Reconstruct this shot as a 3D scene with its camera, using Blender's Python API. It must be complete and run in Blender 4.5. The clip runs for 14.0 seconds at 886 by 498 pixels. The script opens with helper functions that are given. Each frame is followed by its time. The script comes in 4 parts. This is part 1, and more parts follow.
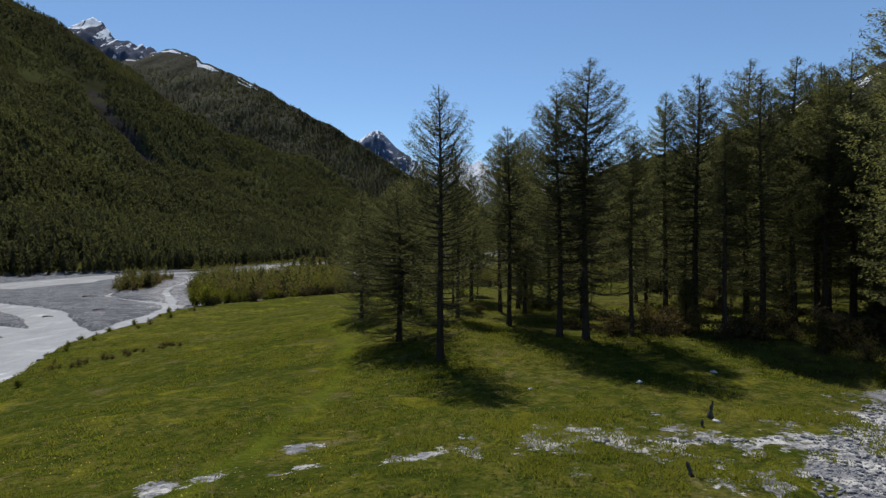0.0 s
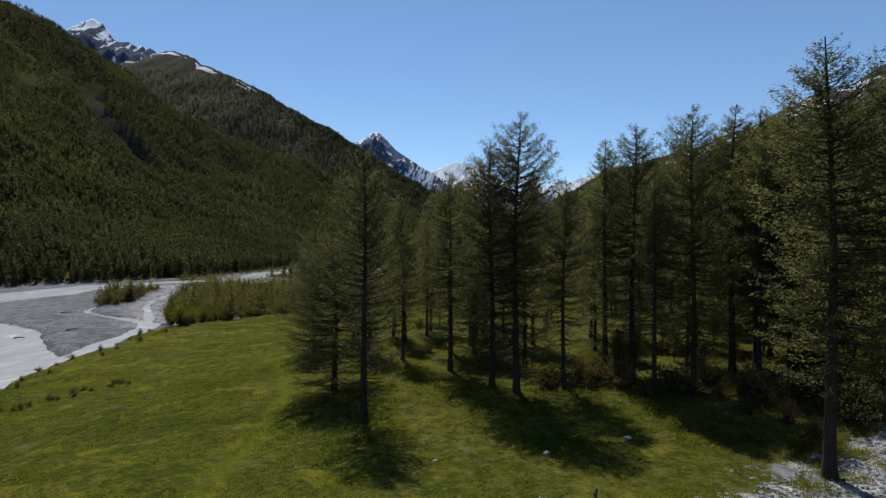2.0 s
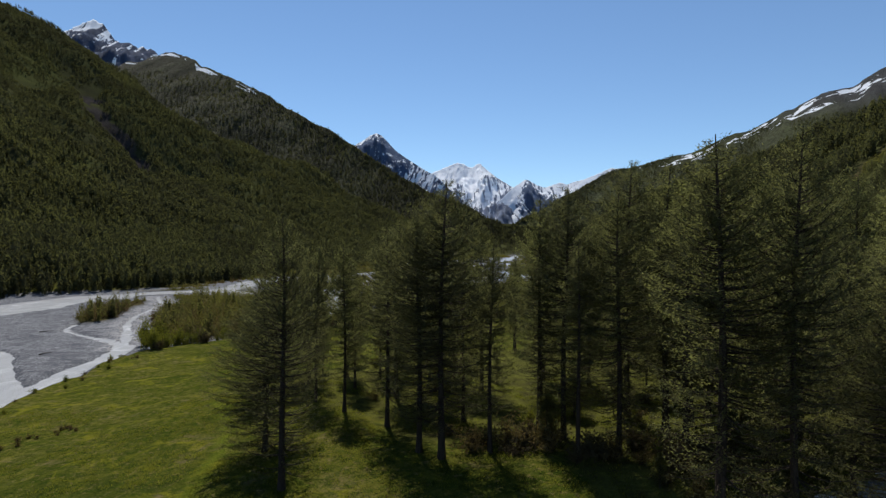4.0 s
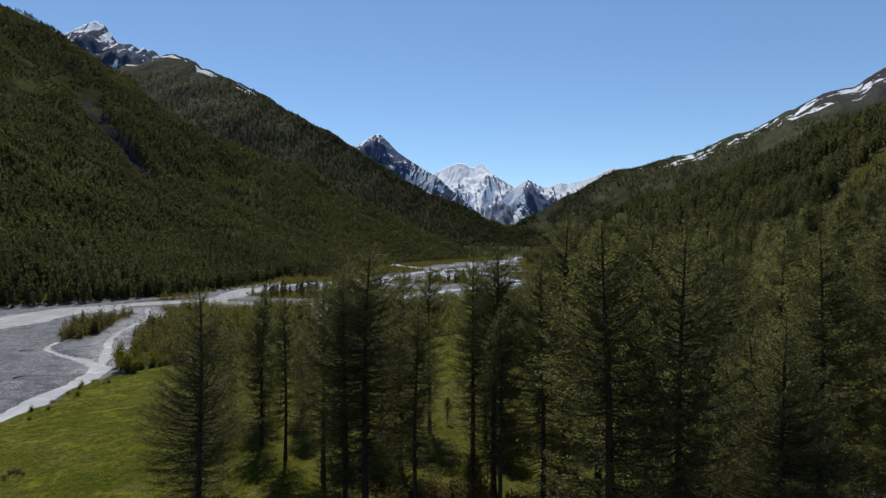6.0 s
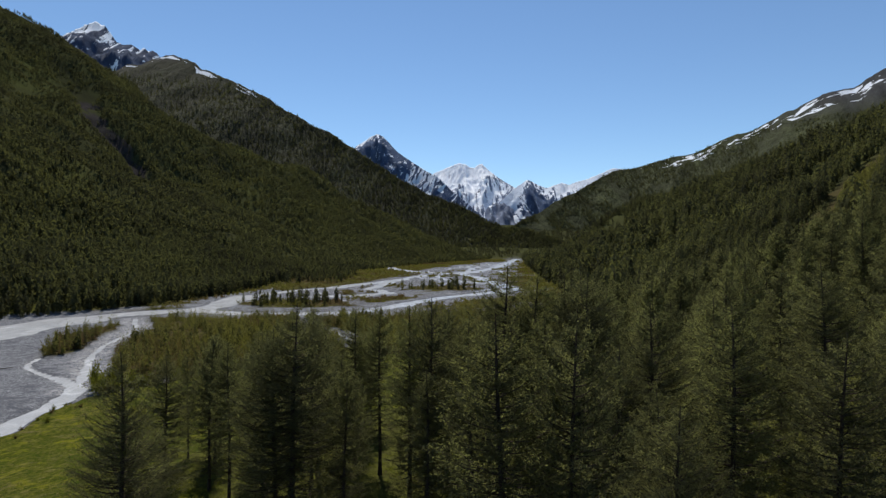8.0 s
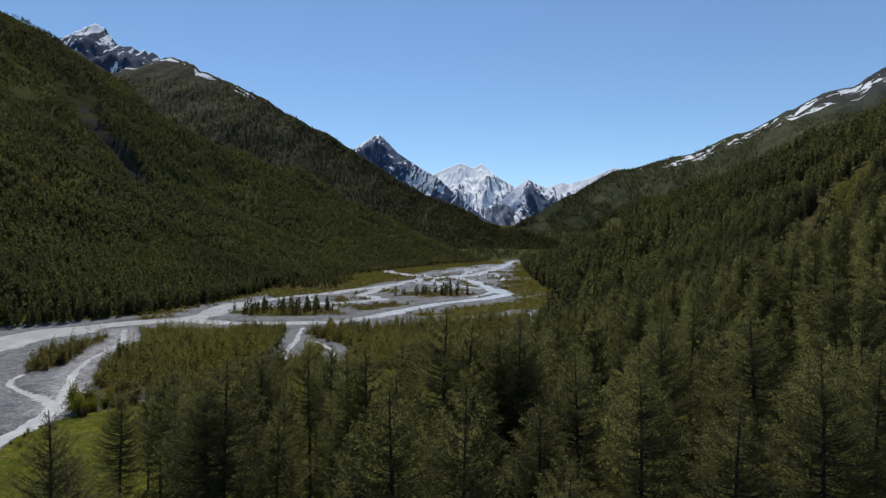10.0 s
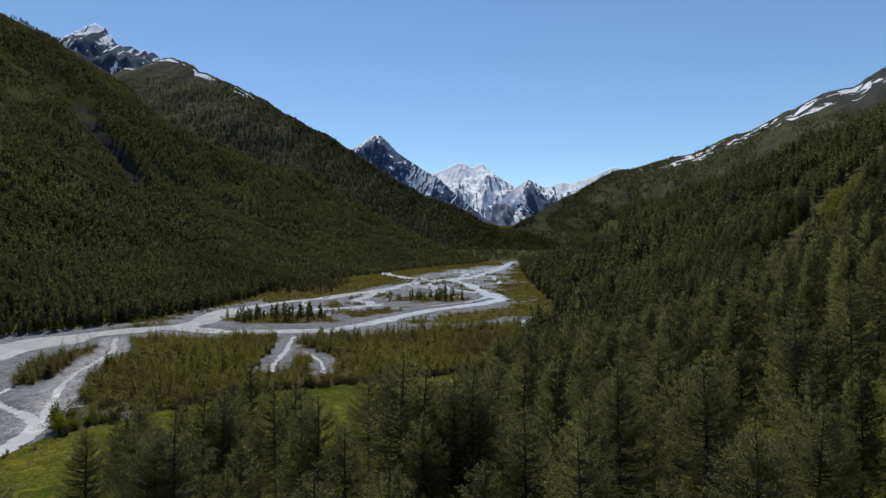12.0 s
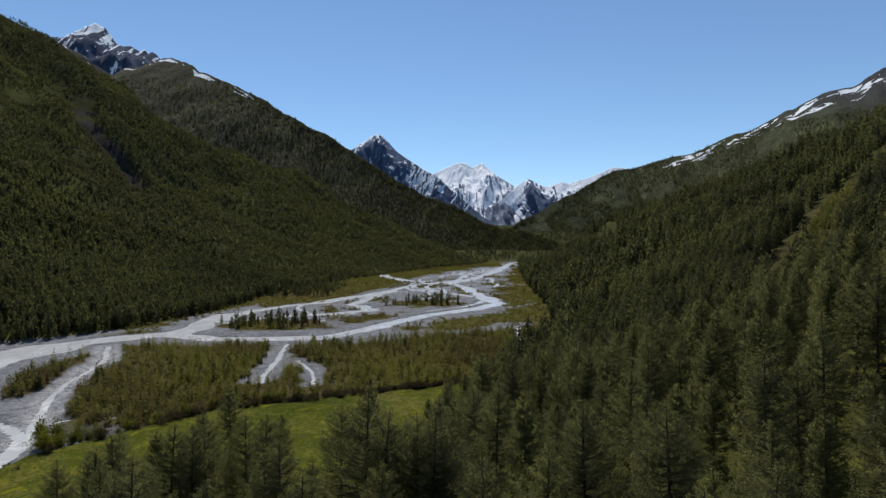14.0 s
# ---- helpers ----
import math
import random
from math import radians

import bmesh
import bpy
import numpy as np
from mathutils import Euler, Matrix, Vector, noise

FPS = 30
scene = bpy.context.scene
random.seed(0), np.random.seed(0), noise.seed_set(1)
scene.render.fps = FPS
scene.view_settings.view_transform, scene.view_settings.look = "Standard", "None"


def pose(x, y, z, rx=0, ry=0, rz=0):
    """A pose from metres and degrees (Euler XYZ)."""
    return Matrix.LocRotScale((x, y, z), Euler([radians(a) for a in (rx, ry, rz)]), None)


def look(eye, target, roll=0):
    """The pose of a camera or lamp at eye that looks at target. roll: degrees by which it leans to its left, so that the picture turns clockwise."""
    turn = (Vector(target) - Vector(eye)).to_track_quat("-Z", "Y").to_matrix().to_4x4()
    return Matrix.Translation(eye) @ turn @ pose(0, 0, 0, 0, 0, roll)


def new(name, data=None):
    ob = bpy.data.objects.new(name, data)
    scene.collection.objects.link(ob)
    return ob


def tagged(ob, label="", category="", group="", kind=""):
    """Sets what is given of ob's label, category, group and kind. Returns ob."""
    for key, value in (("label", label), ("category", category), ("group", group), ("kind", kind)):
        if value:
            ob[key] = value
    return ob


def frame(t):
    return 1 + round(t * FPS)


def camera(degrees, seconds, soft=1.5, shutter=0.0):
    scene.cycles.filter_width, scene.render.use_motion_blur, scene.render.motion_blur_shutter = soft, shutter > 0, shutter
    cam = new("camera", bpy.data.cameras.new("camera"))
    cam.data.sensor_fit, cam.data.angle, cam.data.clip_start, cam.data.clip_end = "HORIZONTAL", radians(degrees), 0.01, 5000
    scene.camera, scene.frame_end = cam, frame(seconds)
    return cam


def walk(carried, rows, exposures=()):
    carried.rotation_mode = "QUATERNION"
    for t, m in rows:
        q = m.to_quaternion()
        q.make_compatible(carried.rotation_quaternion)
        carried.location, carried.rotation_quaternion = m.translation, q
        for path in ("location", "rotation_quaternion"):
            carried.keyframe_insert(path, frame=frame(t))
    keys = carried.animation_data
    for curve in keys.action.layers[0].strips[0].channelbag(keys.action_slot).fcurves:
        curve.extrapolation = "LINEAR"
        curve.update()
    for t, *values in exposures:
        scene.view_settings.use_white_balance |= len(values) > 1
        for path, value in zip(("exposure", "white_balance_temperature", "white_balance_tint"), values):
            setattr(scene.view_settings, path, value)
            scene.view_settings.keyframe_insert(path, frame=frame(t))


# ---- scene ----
cam = camera(73.8, 14.0, soft=1.4)
METRES, EYE, TILT, LEAN, TURN = 48.0, 6.8, 0.0, 0.0, 0.0
ROWS = [
    (0.0, 0.0, 0.0, 0.0, 0.0, 0.0, -0.0),
    (0.5, 0.0252, -0.0002, 0.0151, -0.03, 0.06, -0.09),
    (1.0, 0.0523, -0.0005, 0.0321, -0.03, 0.1, -0.12),
    (1.5, 0.0813, -0.0009, 0.0558, -0.04, 0.11, -0.13),
    (2.0, 0.1106, -0.0008, 0.0826, -0.01, 0.14, -0.16),
    (2.5, 0.1407, -0.0008, 0.1101, -0.01, 0.15, -0.19),
    (3.0, 0.1707, -0.0022, 0.1374, -0.0, 0.18, -0.24),
    (5.5, 0.3254, -0.0064, 0.2642, 0.26, 0.16, -0.29),
    (6.0, 0.358, -0.0078, 0.2903, 0.31, 0.14, -0.23),
    (6.5, 0.3896, -0.0091, 0.3157, 0.34, 0.14, -0.25),
    (7.0, 0.4202, -0.0088, 0.3412, 0.37, 0.12, -0.2),
    (7.5, 0.4492, -0.0095, 0.3663, 0.39, 0.11, -0.18),
    (8.0, 0.477, -0.0091, 0.3911, 0.42, 0.09, -0.23),
    (10.5, 0.6241, -0.0261, 0.5021, 0.57, 0.05, 0.02),
    (11.0, 0.6456, -0.0248, 0.5239, 0.58, 0.03, 0.02),
    (11.5, 0.6655, -0.0233, 0.546, 0.6, -0.0, -0.02),
    (12.0, 0.6844, -0.0221, 0.5692, 0.6, -0.03, -0.02),
    (12.5, 0.7025, -0.0203, 0.5904, 0.62, -0.05, -0.06),
    (13.0, 0.7205, -0.0185, 0.6099, 0.64, -0.07, -0.05),
    (13.5, 0.7378, -0.0172, 0.6294, 0.65, -0.09, -0.02),
    (14.0, 0.7546, -0.0162, 0.6489, 0.67, -0.12, -0.0),
]
walk(cam, [(t, pose(0, 0, EYE, TILT, LEAN, TURN) @ pose(METRES * x, METRES * y, METRES * z, 90 + pitch, roll, yaw)) for t, x, y, z, yaw, pitch, roll in ROWS])

# ---- light: a high midday sun ahead, a little to the left, and a clear sky ----
SUN_HEIGHT, SUN_LEFT = 57.0, 13.0
world = bpy.data.worlds.new("sky")
scene.world = world
world.use_nodes = True
wn = world.node_tree.nodes
sky = wn.new("ShaderNodeTexSky")
sky.sky_type = "NISHITA"
sky.sun_disc = False
sky.sun_elevation = radians(SUN_HEIGHT)
sky.sun_rotation = radians(-SUN_LEFT)
sky.altitude, sky.air_density, sky.dust_density, sky.ozone_density = 1500, 1.0, 0.0, 2.0
wn["Background"].inputs["Strength"].default_value = 0.113
clear = wn.new("ShaderNodeMix")  # thin dry mountain air: a cleaner azure
clear.data_type, clear.blend_type = "RGBA", "MULTIPLY"
clear.inputs[0].default_value = 1.0
clear.inputs[7].default_value = (0.90, 1.02, 1.08, 1)
world.node_tree.links.new(sky.outputs["Color"], clear.inputs[6])
world.node_tree.links.new(clear.outputs[2], wn["Background"].inputs["Color"])
sun_data = bpy.data.lights.new("sun", "SUN")
sun_data.energy, sun_data.angle, sun_data.color = 4.8, radians(0.5), (1.0, 0.95, 0.86)
sun = new("sun", sun_data)
away = Vector((-math.sin(radians(SUN_LEFT)) * math.cos(radians(SUN_HEIGHT)),
               math.cos(radians(SUN_LEFT)) * math.cos(radians(SUN_HEIGHT)), math.sin(radians(SUN_HEIGHT))))
sun.matrix_world = look(away * 300, (0, 0, 0))
scene.view_settings.exposure = 0.0


# ---- materials ----
class Mat:
    """A small wrapper that builds a procedural material node by node."""

    def __init__(self, name, rough=0.9, spec=0.2):
        self.m = bpy.data.materials.new(name)
        self.m.use_nodes = True
        self.t = self.m.node_tree
        self.p = self.t.nodes["Principled BSDF"]
        self.p.inputs["Roughness"].default_value = rough
        self.p.inputs["Specular IOR Level"].default_value = spec
        self.place = self.t.nodes.new("ShaderNodeNewGeometry").outputs["Position"]

    def put(self, kind, **values):
        n = self.t.nodes.new(kind)
        for k, v in values.items():
            k = k.replace("_", " ")
            if isinstance(v, bpy.types.NodeSocket):
                self.t.links.new(v, n.inputs[k])
            else:
                n.inputs[k].default_value = v
        return n

    def noise(self, scale, detail=4.0, rough=0.55, where=None, warp=0.0):
        n = self.put("ShaderNodeTexNoise", Scale=scale, Detail=detail, Roughness=rough, Distortion=warp)
        self.t.links.new(where or self.place, n.inputs["Vector"])
        return n.outputs["Fac"]

    def ramp(self, fac, *stops):
        n = self.t.nodes.new("ShaderNodeValToRGB")
        self.t.links.new(fac, n.inputs["Fac"])
        e = n.color_ramp.elements
        while len(e) < len(stops):
            e.new(0.5)
        for i, (at, c) in enumerate(stops):
            e[i].position = at
            e[i].color = (*c, 1) if isinstance(c, tuple) else (c, c, c, 1)
        return n.outputs["Color"]

    def mix(self, fac, a, b, how="MIX"):
        n = self.t.nodes.new("ShaderNodeMix")
        n.data_type, n.blend_type = "RGBA", how
        for i, v in ((0, fac), (6, a), (7, b)):
            if isinstance(v, bpy.types.NodeSocket):
                self.t.links.new(v, n.inputs[i])
            else:
                n.inputs[i].default_value = v if i == 0 else (*v, 1)
        return n.outputs[2]

    def math(self, how, a, b=0.0, c=0.0):
        n = self.t.nodes.new("ShaderNodeMath")
        n.operation = how
        for i, v in enumerate((a, b, c)):
            if isinstance(v, bpy.types.NodeSocket):
                self.t.links.new(v, n.inputs[i])
            else:
                n.inputs[i].default_value = v
        return n.outputs[0]

    def attr(self, name):
        n = self.t.nodes.new("ShaderNodeAttribute")
        n.attribute_name = name
        return n.outputs["Fac"]

    def random(self, island=False):
        if island:
            return self.t.nodes.new("ShaderNodeNewGeometry").outputs["Random Per Island"]
        return self.t.nodes.new("ShaderNodeObjectInfo").outputs["Random"]

    def color(self, c):
        if isinstance(c, tuple):
            self.p.inputs["Base Color"].default_value = (*c, 1)
        else:
            self.t.links.new(c, self.p.inputs["Base Color"])
        return self

    def bump(self, height, strength=0.5, distance=0.1):
        n = self.put("ShaderNodeBump", Strength=strength, Distance=distance, Height=height)
        self.t.links.new(n.outputs["Normal"], self.p.inputs["Normal"])
        return self

    def leafy(self, c, through_colour, share):
        """Leaves: part of the sun's light comes through them."""
        self.color(c)
        tr = self.t.nodes.new("ShaderNodeBsdfTranslucent")
        if isinstance(through_colour, tuple):
            tr.inputs["Color"].default_value = (*through_colour, 1)
        else:
            self.t.links.new(through_colour, tr.inputs["Color"])
        mx = self.t.nodes.new("ShaderNodeMixShader")
        mx.inputs[0].default_value = share
        self.t.links.new(self.p.outputs[0], mx.inputs[1])
        self.t.links.new(tr.outputs[0], mx.inputs[2])
        self.t.links.new(mx.outputs[0], self.t.nodes["Material Output"].inputs["Surface"])
        return self


def ground_material():
    m = Mat("valley_ground", 1.0, 0.0)
    big, mid, fine = m.noise(0.035, 5), m.noise(0.28, 6, 0.68), m.noise(1.3, 7, 0.78)
    grass = m.ramp(m.mix(0.5, m.ramp(big, (0.35, 0.0), (0.65, 1.0)), m.ramp(mid, (0.3, 0.0), (0.7, 1.0))),
                   (0.1, (0.042, 0.052, 0.010)), (0.40, (0.080, 0.084, 0.013)), (0.68, (0.118, 0.110, 0.022)), (0.97, (0.165, 0.135, 0.050)))
    grass = m.mix(m.ramp(fine, (0.44, 0.0), (0.58, 0.85)), grass, (0.030, 0.044, 0.007))
    grass = m.mix(m.ramp(m.noise(0.55, 7, 0.78, warp=0.5), (0.50, 0.0), (0.62, 0.7)), grass, (0.036, 0.056, 0.007))
    grass = m.mix(m.ramp(m.noise(0.21, 6, 0.75, warp=0.8), (0.54, 0.0), (0.64, 0.75)), grass, (0.165, 0.155, 0.016))
    straw = m.ramp(m.noise(1.7, 6, 0.75), (0.56, 0.0), (0.64, 0.75))
    grass = m.mix(straw, grass, (0.17, 0.132, 0.05))
    worn = m.math("MULTIPLY", m.ramp(m.noise(0.16, 6, 0.72, warp=0.6), (0.56, 0.0), (0.66, 0.75)), m.ramp(m.noise(0.9, 5, 0.7), (0.42, 0.0), (0.6, 1.0)))
    grass = m.mix(worn, grass, (0.165, 0.128, 0.062))
    grass = m.mix(m.math("MULTIPLY", m.attr("track"), 0.75), grass, (0.105, 0.125, 0.014))
    grass = m.mix(1.0, grass, (0.86, 0.88, 0.90), "MULTIPLY")
    # woodland floor: dark litter, moss and dry grass
    litter = m.ramp(m.noise(0.6, 6, 0.7), (0.3, (0.034, 0.030, 0.016)), (0.48, (0.066, 0.067, 0.018)), (0.64, (0.094, 0.098, 0.020)), (0.8, (0.105, 0.085, 0.05)))
    ground = m.mix(m.attr("wood"), grass, litter)
    # gravel, silt and sand
    cell = m.put("ShaderNodeTexVoronoi", Scale=4.2)
    m.t.links.new(m.place, cell.inputs["Vector"])
    pebbles = m.ramp(m.put("ShaderNodeSeparateColor", Color=cell.outputs["Color"]).outputs[0], (0.0, (0.075, 0.078, 0.088)), (0.5, (0.14, 0.143, 0.155)), (1.0, (0.27, 0.272, 0.285)))
    pebbles = m.mix(m.ramp(m.noise(0.14, 7, 0.7, warp=2.0), (0.46, 0.0), (0.60, 0.75)), pebbles, (0.072, 0.075, 0.086))
    pebbles = m.mix(m.ramp(m.noise(0.7, 5, 0.7), (0.5, 0.0), (0.7, 0.6)), pebbles, (0.21, 0.212, 0.222))
    pebbles = m.mix(m.math("MULTIPLY", m.attr("silt"), 0.55), pebbles, m.mix(1.0, pebbles, (2.2, 2.15, 2.1), "MULTIPLY"))
    silt = m.ramp(m.noise(1.4, 5), (0.3, (0.36, 0.35, 0.335)), (0.7, (0.54, 0.53, 0.51)))
    gravel = m.mix(m.ramp(m.noise(0.34, 7, 0.74, warp=1.4), (0.49, 0.0), (0.54, 1.0)), pebbles, m.mix(m.attr("silt"), pebbles, silt))
    edge = m.math("ADD", m.attr("gravel"), m.math("MULTIPLY", m.math("SUBTRACT", m.noise(0.60, 7, 0.72), 0.5), 1.9))
    ground = m.mix(m.ramp(edge, (0.47, 0.0), (0.55, 1.0)), ground, gravel)
    # brown scrub floor of the flood plain
    scrub = m.ramp(m.noise(0.22, 6, 0.65), (0.3, (0.036, 0.032, 0.015)), (0.55, (0.066, 0.054, 0.026)), (0.75, (0.060, 0.062, 0.018)))
    ground = m.mix(m.attr("scrub"), ground, scrub)
    # mountain slopes: bands of brighter grass and darker wood
    slope = m.ramp(m.noise(0.008, 6, 0.6, warp=0.6), (0.35, (0.036, 0.036, 0.019)), (0.55, (0.048, 0.051, 0.021)), (0.72, (0.066, 0.072, 0.024)))
    ground = m.mix(m.attr("hill"), ground, slope)
    scree = m.ramp(m.noise(0.05, 6, 0.7), (0.35, (0.020, 0.018, 0.020)), (0.7, (0.060, 0.052, 0.052)))
    ground = m.mix(m.ramp(m.math("ADD", m.attr("scree"), m.math("SUBTRACT", m.noise(0.03, 5, 0.65), 0.5)), (0.4, 0.0), (0.6, 0.9)), ground, scree)
    m.color(ground)
    m.bump(m.math("ADD", fine, m.math("MULTIPLY", cell.outputs["Distance"], 0.6)), 1.0, 0.16)
    return m.m


def mountain_material(name, snow_line, snow_top, rock, green, green_top, cover=0.0, gullies=0.45, strips=0.0, drift_shape=(0.016, 0.03, 85.0), streak=(0.030, 0.007)):
    """Rock and scree above, green slopes below, snow in gullies that grows denser with height; strips: late cornices along a crest above that height."""
    m = Mat(name, 0.95, 0.1)
    sep = m.t.nodes.new("ShaderNodeSeparateXYZ")
    m.t.links.new(m.place, sep.inputs[0])
    z = sep.outputs[2]
    fall = m.t.nodes.new("ShaderNodeAttribute")
    fall.attribute_name = "slope"

    def stretched(u, v, detail, rough=0.6, warp=0.0):
        n = m.put("ShaderNodeMapping", Scale=(u, v, 1.0))
        m.t.links.new(fall.outputs["Vector"], n.inputs["Vector"])
        return m.noise(1.0, detail, rough, n.outputs[0], warp)

    stone = m.ramp(stretched(0.03, 0.010, 8, 0.7), (0.3, tuple(0.45 * c for c in rock)), (0.7, tuple(1.4 * c for c in rock)))
    grass = m.ramp(stretched(0.012, 0.004, 6, 0.6), (0.35, tuple(0.6 * c for c in green)), (0.52, green), (0.68, tuple(1.9 * c for c in green)))
    grass = m.mix(m.ramp(m.noise(0.09, 3, 0.6), (0.42, 0.0), (0.6, 0.7)), grass, tuple(0.5 * c for c in green))
    lift = m.math("ADD", z, m.math("MULTIPLY", m.math("SUBTRACT", m.noise(0.006, 5, 0.6), 0.5), 200.0))
    base = m.mix(m.ramp(m.math("MULTIPLY_ADD", lift, 1 / 120, 0.5 - green_top / 120), (0.0, 0.0), (1.0, 1.0)), grass, stone)
    snow = m.math("MULTIPLY_ADD", z, 1 / (snow_top - snow_line), -snow_line / (snow_top - snow_line))
    snow = m.math("ADD", m.math("MINIMUM", snow, 1.0), m.math("MULTIPLY_ADD", m.attr("gully"), gullies, cover))
    snow = m.math("ADD", snow, m.math("MULTIPLY", m.math("SUBTRACT", stretched(streak[0], streak[1], 5, 0.62, 0.3), 0.5), 2.6))
    snow = m.math("ADD", snow, m.math("MULTIPLY", m.math("SUBTRACT", m.noise(0.03, 6, 0.7), 0.5), 0.9))
    snow = m.ramp(snow, (0.90, 0.0), (0.94, 1.0))
    if strips:
        low = m.t.nodes.new("ShaderNodeSeparateXYZ")
        m.t.links.new(fall.outputs["Vector"], low.inputs[0])
        band = m.math("MULTIPLY", m.math("GREATER_THAN", low.outputs[1], 7.0), m.math("LESS_THAN", low.outputs[1], drift_shape[2]))
        drift = m.math("GREATER_THAN", stretched(drift_shape[0], drift_shape[1], 4, 0.6, 0.5), 0.55)
        snow = m.math("MAXIMUM", snow, m.math("MULTIPLY", m.math("MULTIPLY", band, drift), m.math("GREATER_THAN", z, strips)))
    m.color(m.mix(snow, base, (0.82, 0.85, 0.90)))
    m.bump(stretched(0.05, 0.02, 7, 0.75), 0.8, 14.0)
    return m.m


def leaf_material(name, dark, bright, share=0.35, tone="", straw=None):
    """tone: the name of a per-plant value on the mesh; without it each leaf and each plant varies."""
    m = Mat(name, 0.85, 0.0)
    c = m.ramp(m.attr(tone) if tone else m.random(True), (0.0, dark), (1.0, bright))
    if not tone:
        c = m.mix(m.ramp(m.random(False), (0.0, 0.0), (1.0, 0.5)), c, tuple(0.75 * v for v in dark))
    else:
        c = m.mix(m.ramp(m.random(True), (0.0, 0.0), (1.0, 0.25)), c, tuple(0.7 * v for v in dark))
    c = m.mix(m.ramp(m.noise(0.009 if tone else 0.11, 4), (0.42, 0.0), (0.65, 0.6)), c, straw or tuple(1.15 * v for v in bright))
    m.leafy(c, m.mix(1.0, c, (1.5, 1.52, 0.95), "MULTIPLY"), share)
    return m.m


def bark_material(name, a, b):
    m = Mat(name, 0.95, 0.1)
    st = m.put("ShaderNodeMapping", Scale=(7.0, 7.0, 0.9))
    m.t.links.new(m.place, st.inputs["Vector"])
    n = m.noise(1.6, 6, 0.7, st.outputs[0])
    m.color(m.ramp(n, (0.3, a), (0.7, b))).bump(n, 0.9, 0.05)
    return m.m


def water_material():
    m = Mat("milky_water", 0.25, 0.5)
    flow = m.put("ShaderNodeMapping", Scale=(1.0, 0.45, 1.0))
    m.t.links.new(m.place, flow.inputs["Vector"])
    f = m.noise(0.16, 6, 0.65, flow.outputs[0], 1.2)
    m.color(m.ramp(f, (0.3, (0.34, 0.345, 0.35)), (0.55, (0.43, 0.435, 0.44)), (0.70, (0.62, 0.625, 0.63))))
    m.bump(m.noise(1.3, 5, 0.65, flow.outputs[0], 1.0), 0.35, 0.25)
    return m.m


def stone_material(name, a, b):
    m = Mat(name, 0.9, 0.2)
    c = m.ramp(m.random(True), (0.0, a), (1.0, b))
    m.color(m.mix(m.ramp(m.noise(7, 5), (0.35, 0.0), (0.7, 0.6)), c, tuple(0.6 * v for v in a))).bump(m.noise(14, 5), 0.6, 0.03)
    return m.m


GROUND = ground_material()
NEEDLES = [leaf_material("larch_needles", (0.074, 0.075, 0.044), (0.106, 0.109, 0.056), 0.63),
           leaf_material("larch_needles_fresh", (0.082, 0.084, 0.046), (0.118, 0.122, 0.058), 0.65)]
DARK_NEEDLES = leaf_material("forest_needles", (0.034, 0.034, 0.025), (0.075, 0.077, 0.035), 0.44, "tone")
YOUNG_NEEDLES = leaf_material("young_conifer_needles", (0.068, 0.068, 0.030), (0.118, 0.114, 0.038), 0.48, "tone")
SHRUB_GREEN = leaf_material("willow_leaves", (0.070, 0.078, 0.016), (0.145, 0.142, 0.026), 0.40)
SHRUB_BROWN = leaf_material("bare_willow_twigs", (0.070, 0.052, 0.026), (0.150, 0.112, 0.050), 0.3)
THICKET = leaf_material("thicket_leaves", (0.078, 0.052, 0.034), (0.105, 0.104, 0.024), 0.36, "tone")
HEDGE_DARK = leaf_material("dark_thicket", (0.045, 0.036, 0.024), (0.085, 0.068, 0.036), 0.2)
BLADE = leaf_material("grass_blades", (0.066, 0.080, 0.012), (0.135, 0.138, 0.024), 0.46)
DRY = leaf_material("dry_stalks", (0.070, 0.056, 0.030), (0.16, 0.125, 0.06), 0.25)
BARK = bark_material("larch_bark", (0.022, 0.017, 0.013), (0.065, 0.050, 0.040))
WATER = water_material()
STONE = stone_material("river_stones", (0.11, 0.115, 0.13), (0.40, 0.40, 0.41))
PALE_STONE = stone_material("pale_boulder", (0.42, 0.41, 0.40), (0.62, 0.61, 0.60))
DEADWOOD = bark_material("weathered_wood", (0.040, 0.036, 0.032), (0.13, 0.12, 0.11))
FLOWER = Mat("yellow_petals", 0.8).color((0.30, 0.235, 0.02)).m


# ---- shape of the land ----
rng = np.random.default_rng(7)
TABLE = rng.random((256, 256))


def vnoise(x, y, scale, shift=0.0):
    x, y = np.asarray(x, float) * scale + 37.3 + shift * 17.7, np.asarray(y, float) * scale + 11.9 + shift * 5.3
    i, j = np.floor(x).astype(int), np.floor(y).astype(int)
    u, v = x - i, y - j
    u, v = u * u * (3 - 2 * u), v * v * (3 - 2 * v)
    a, b = TABLE[i % 256, j % 256], TABLE[(i + 1) % 256, j % 256]
    c, d = TABLE[i % 256, (j + 1) % 256], TABLE[(i + 1) % 256, (j + 1) % 256]
    return (a * (1 - u) + b * u) * (1 - v) + (c * (1 - u) + d * u) * v - 0.5


def fbm(x, y, scale, octaves=4, gain=0.5, shift=0.0):
    return sum(vnoise(x, y, scale * 2 ** k, shift + k) * gain ** k for k in range(octaves))


def smooth(a, b, x):
    u = np.clip((x - a) / (b - a), 0, 1)
    return u * u * (3 - 2 * u)


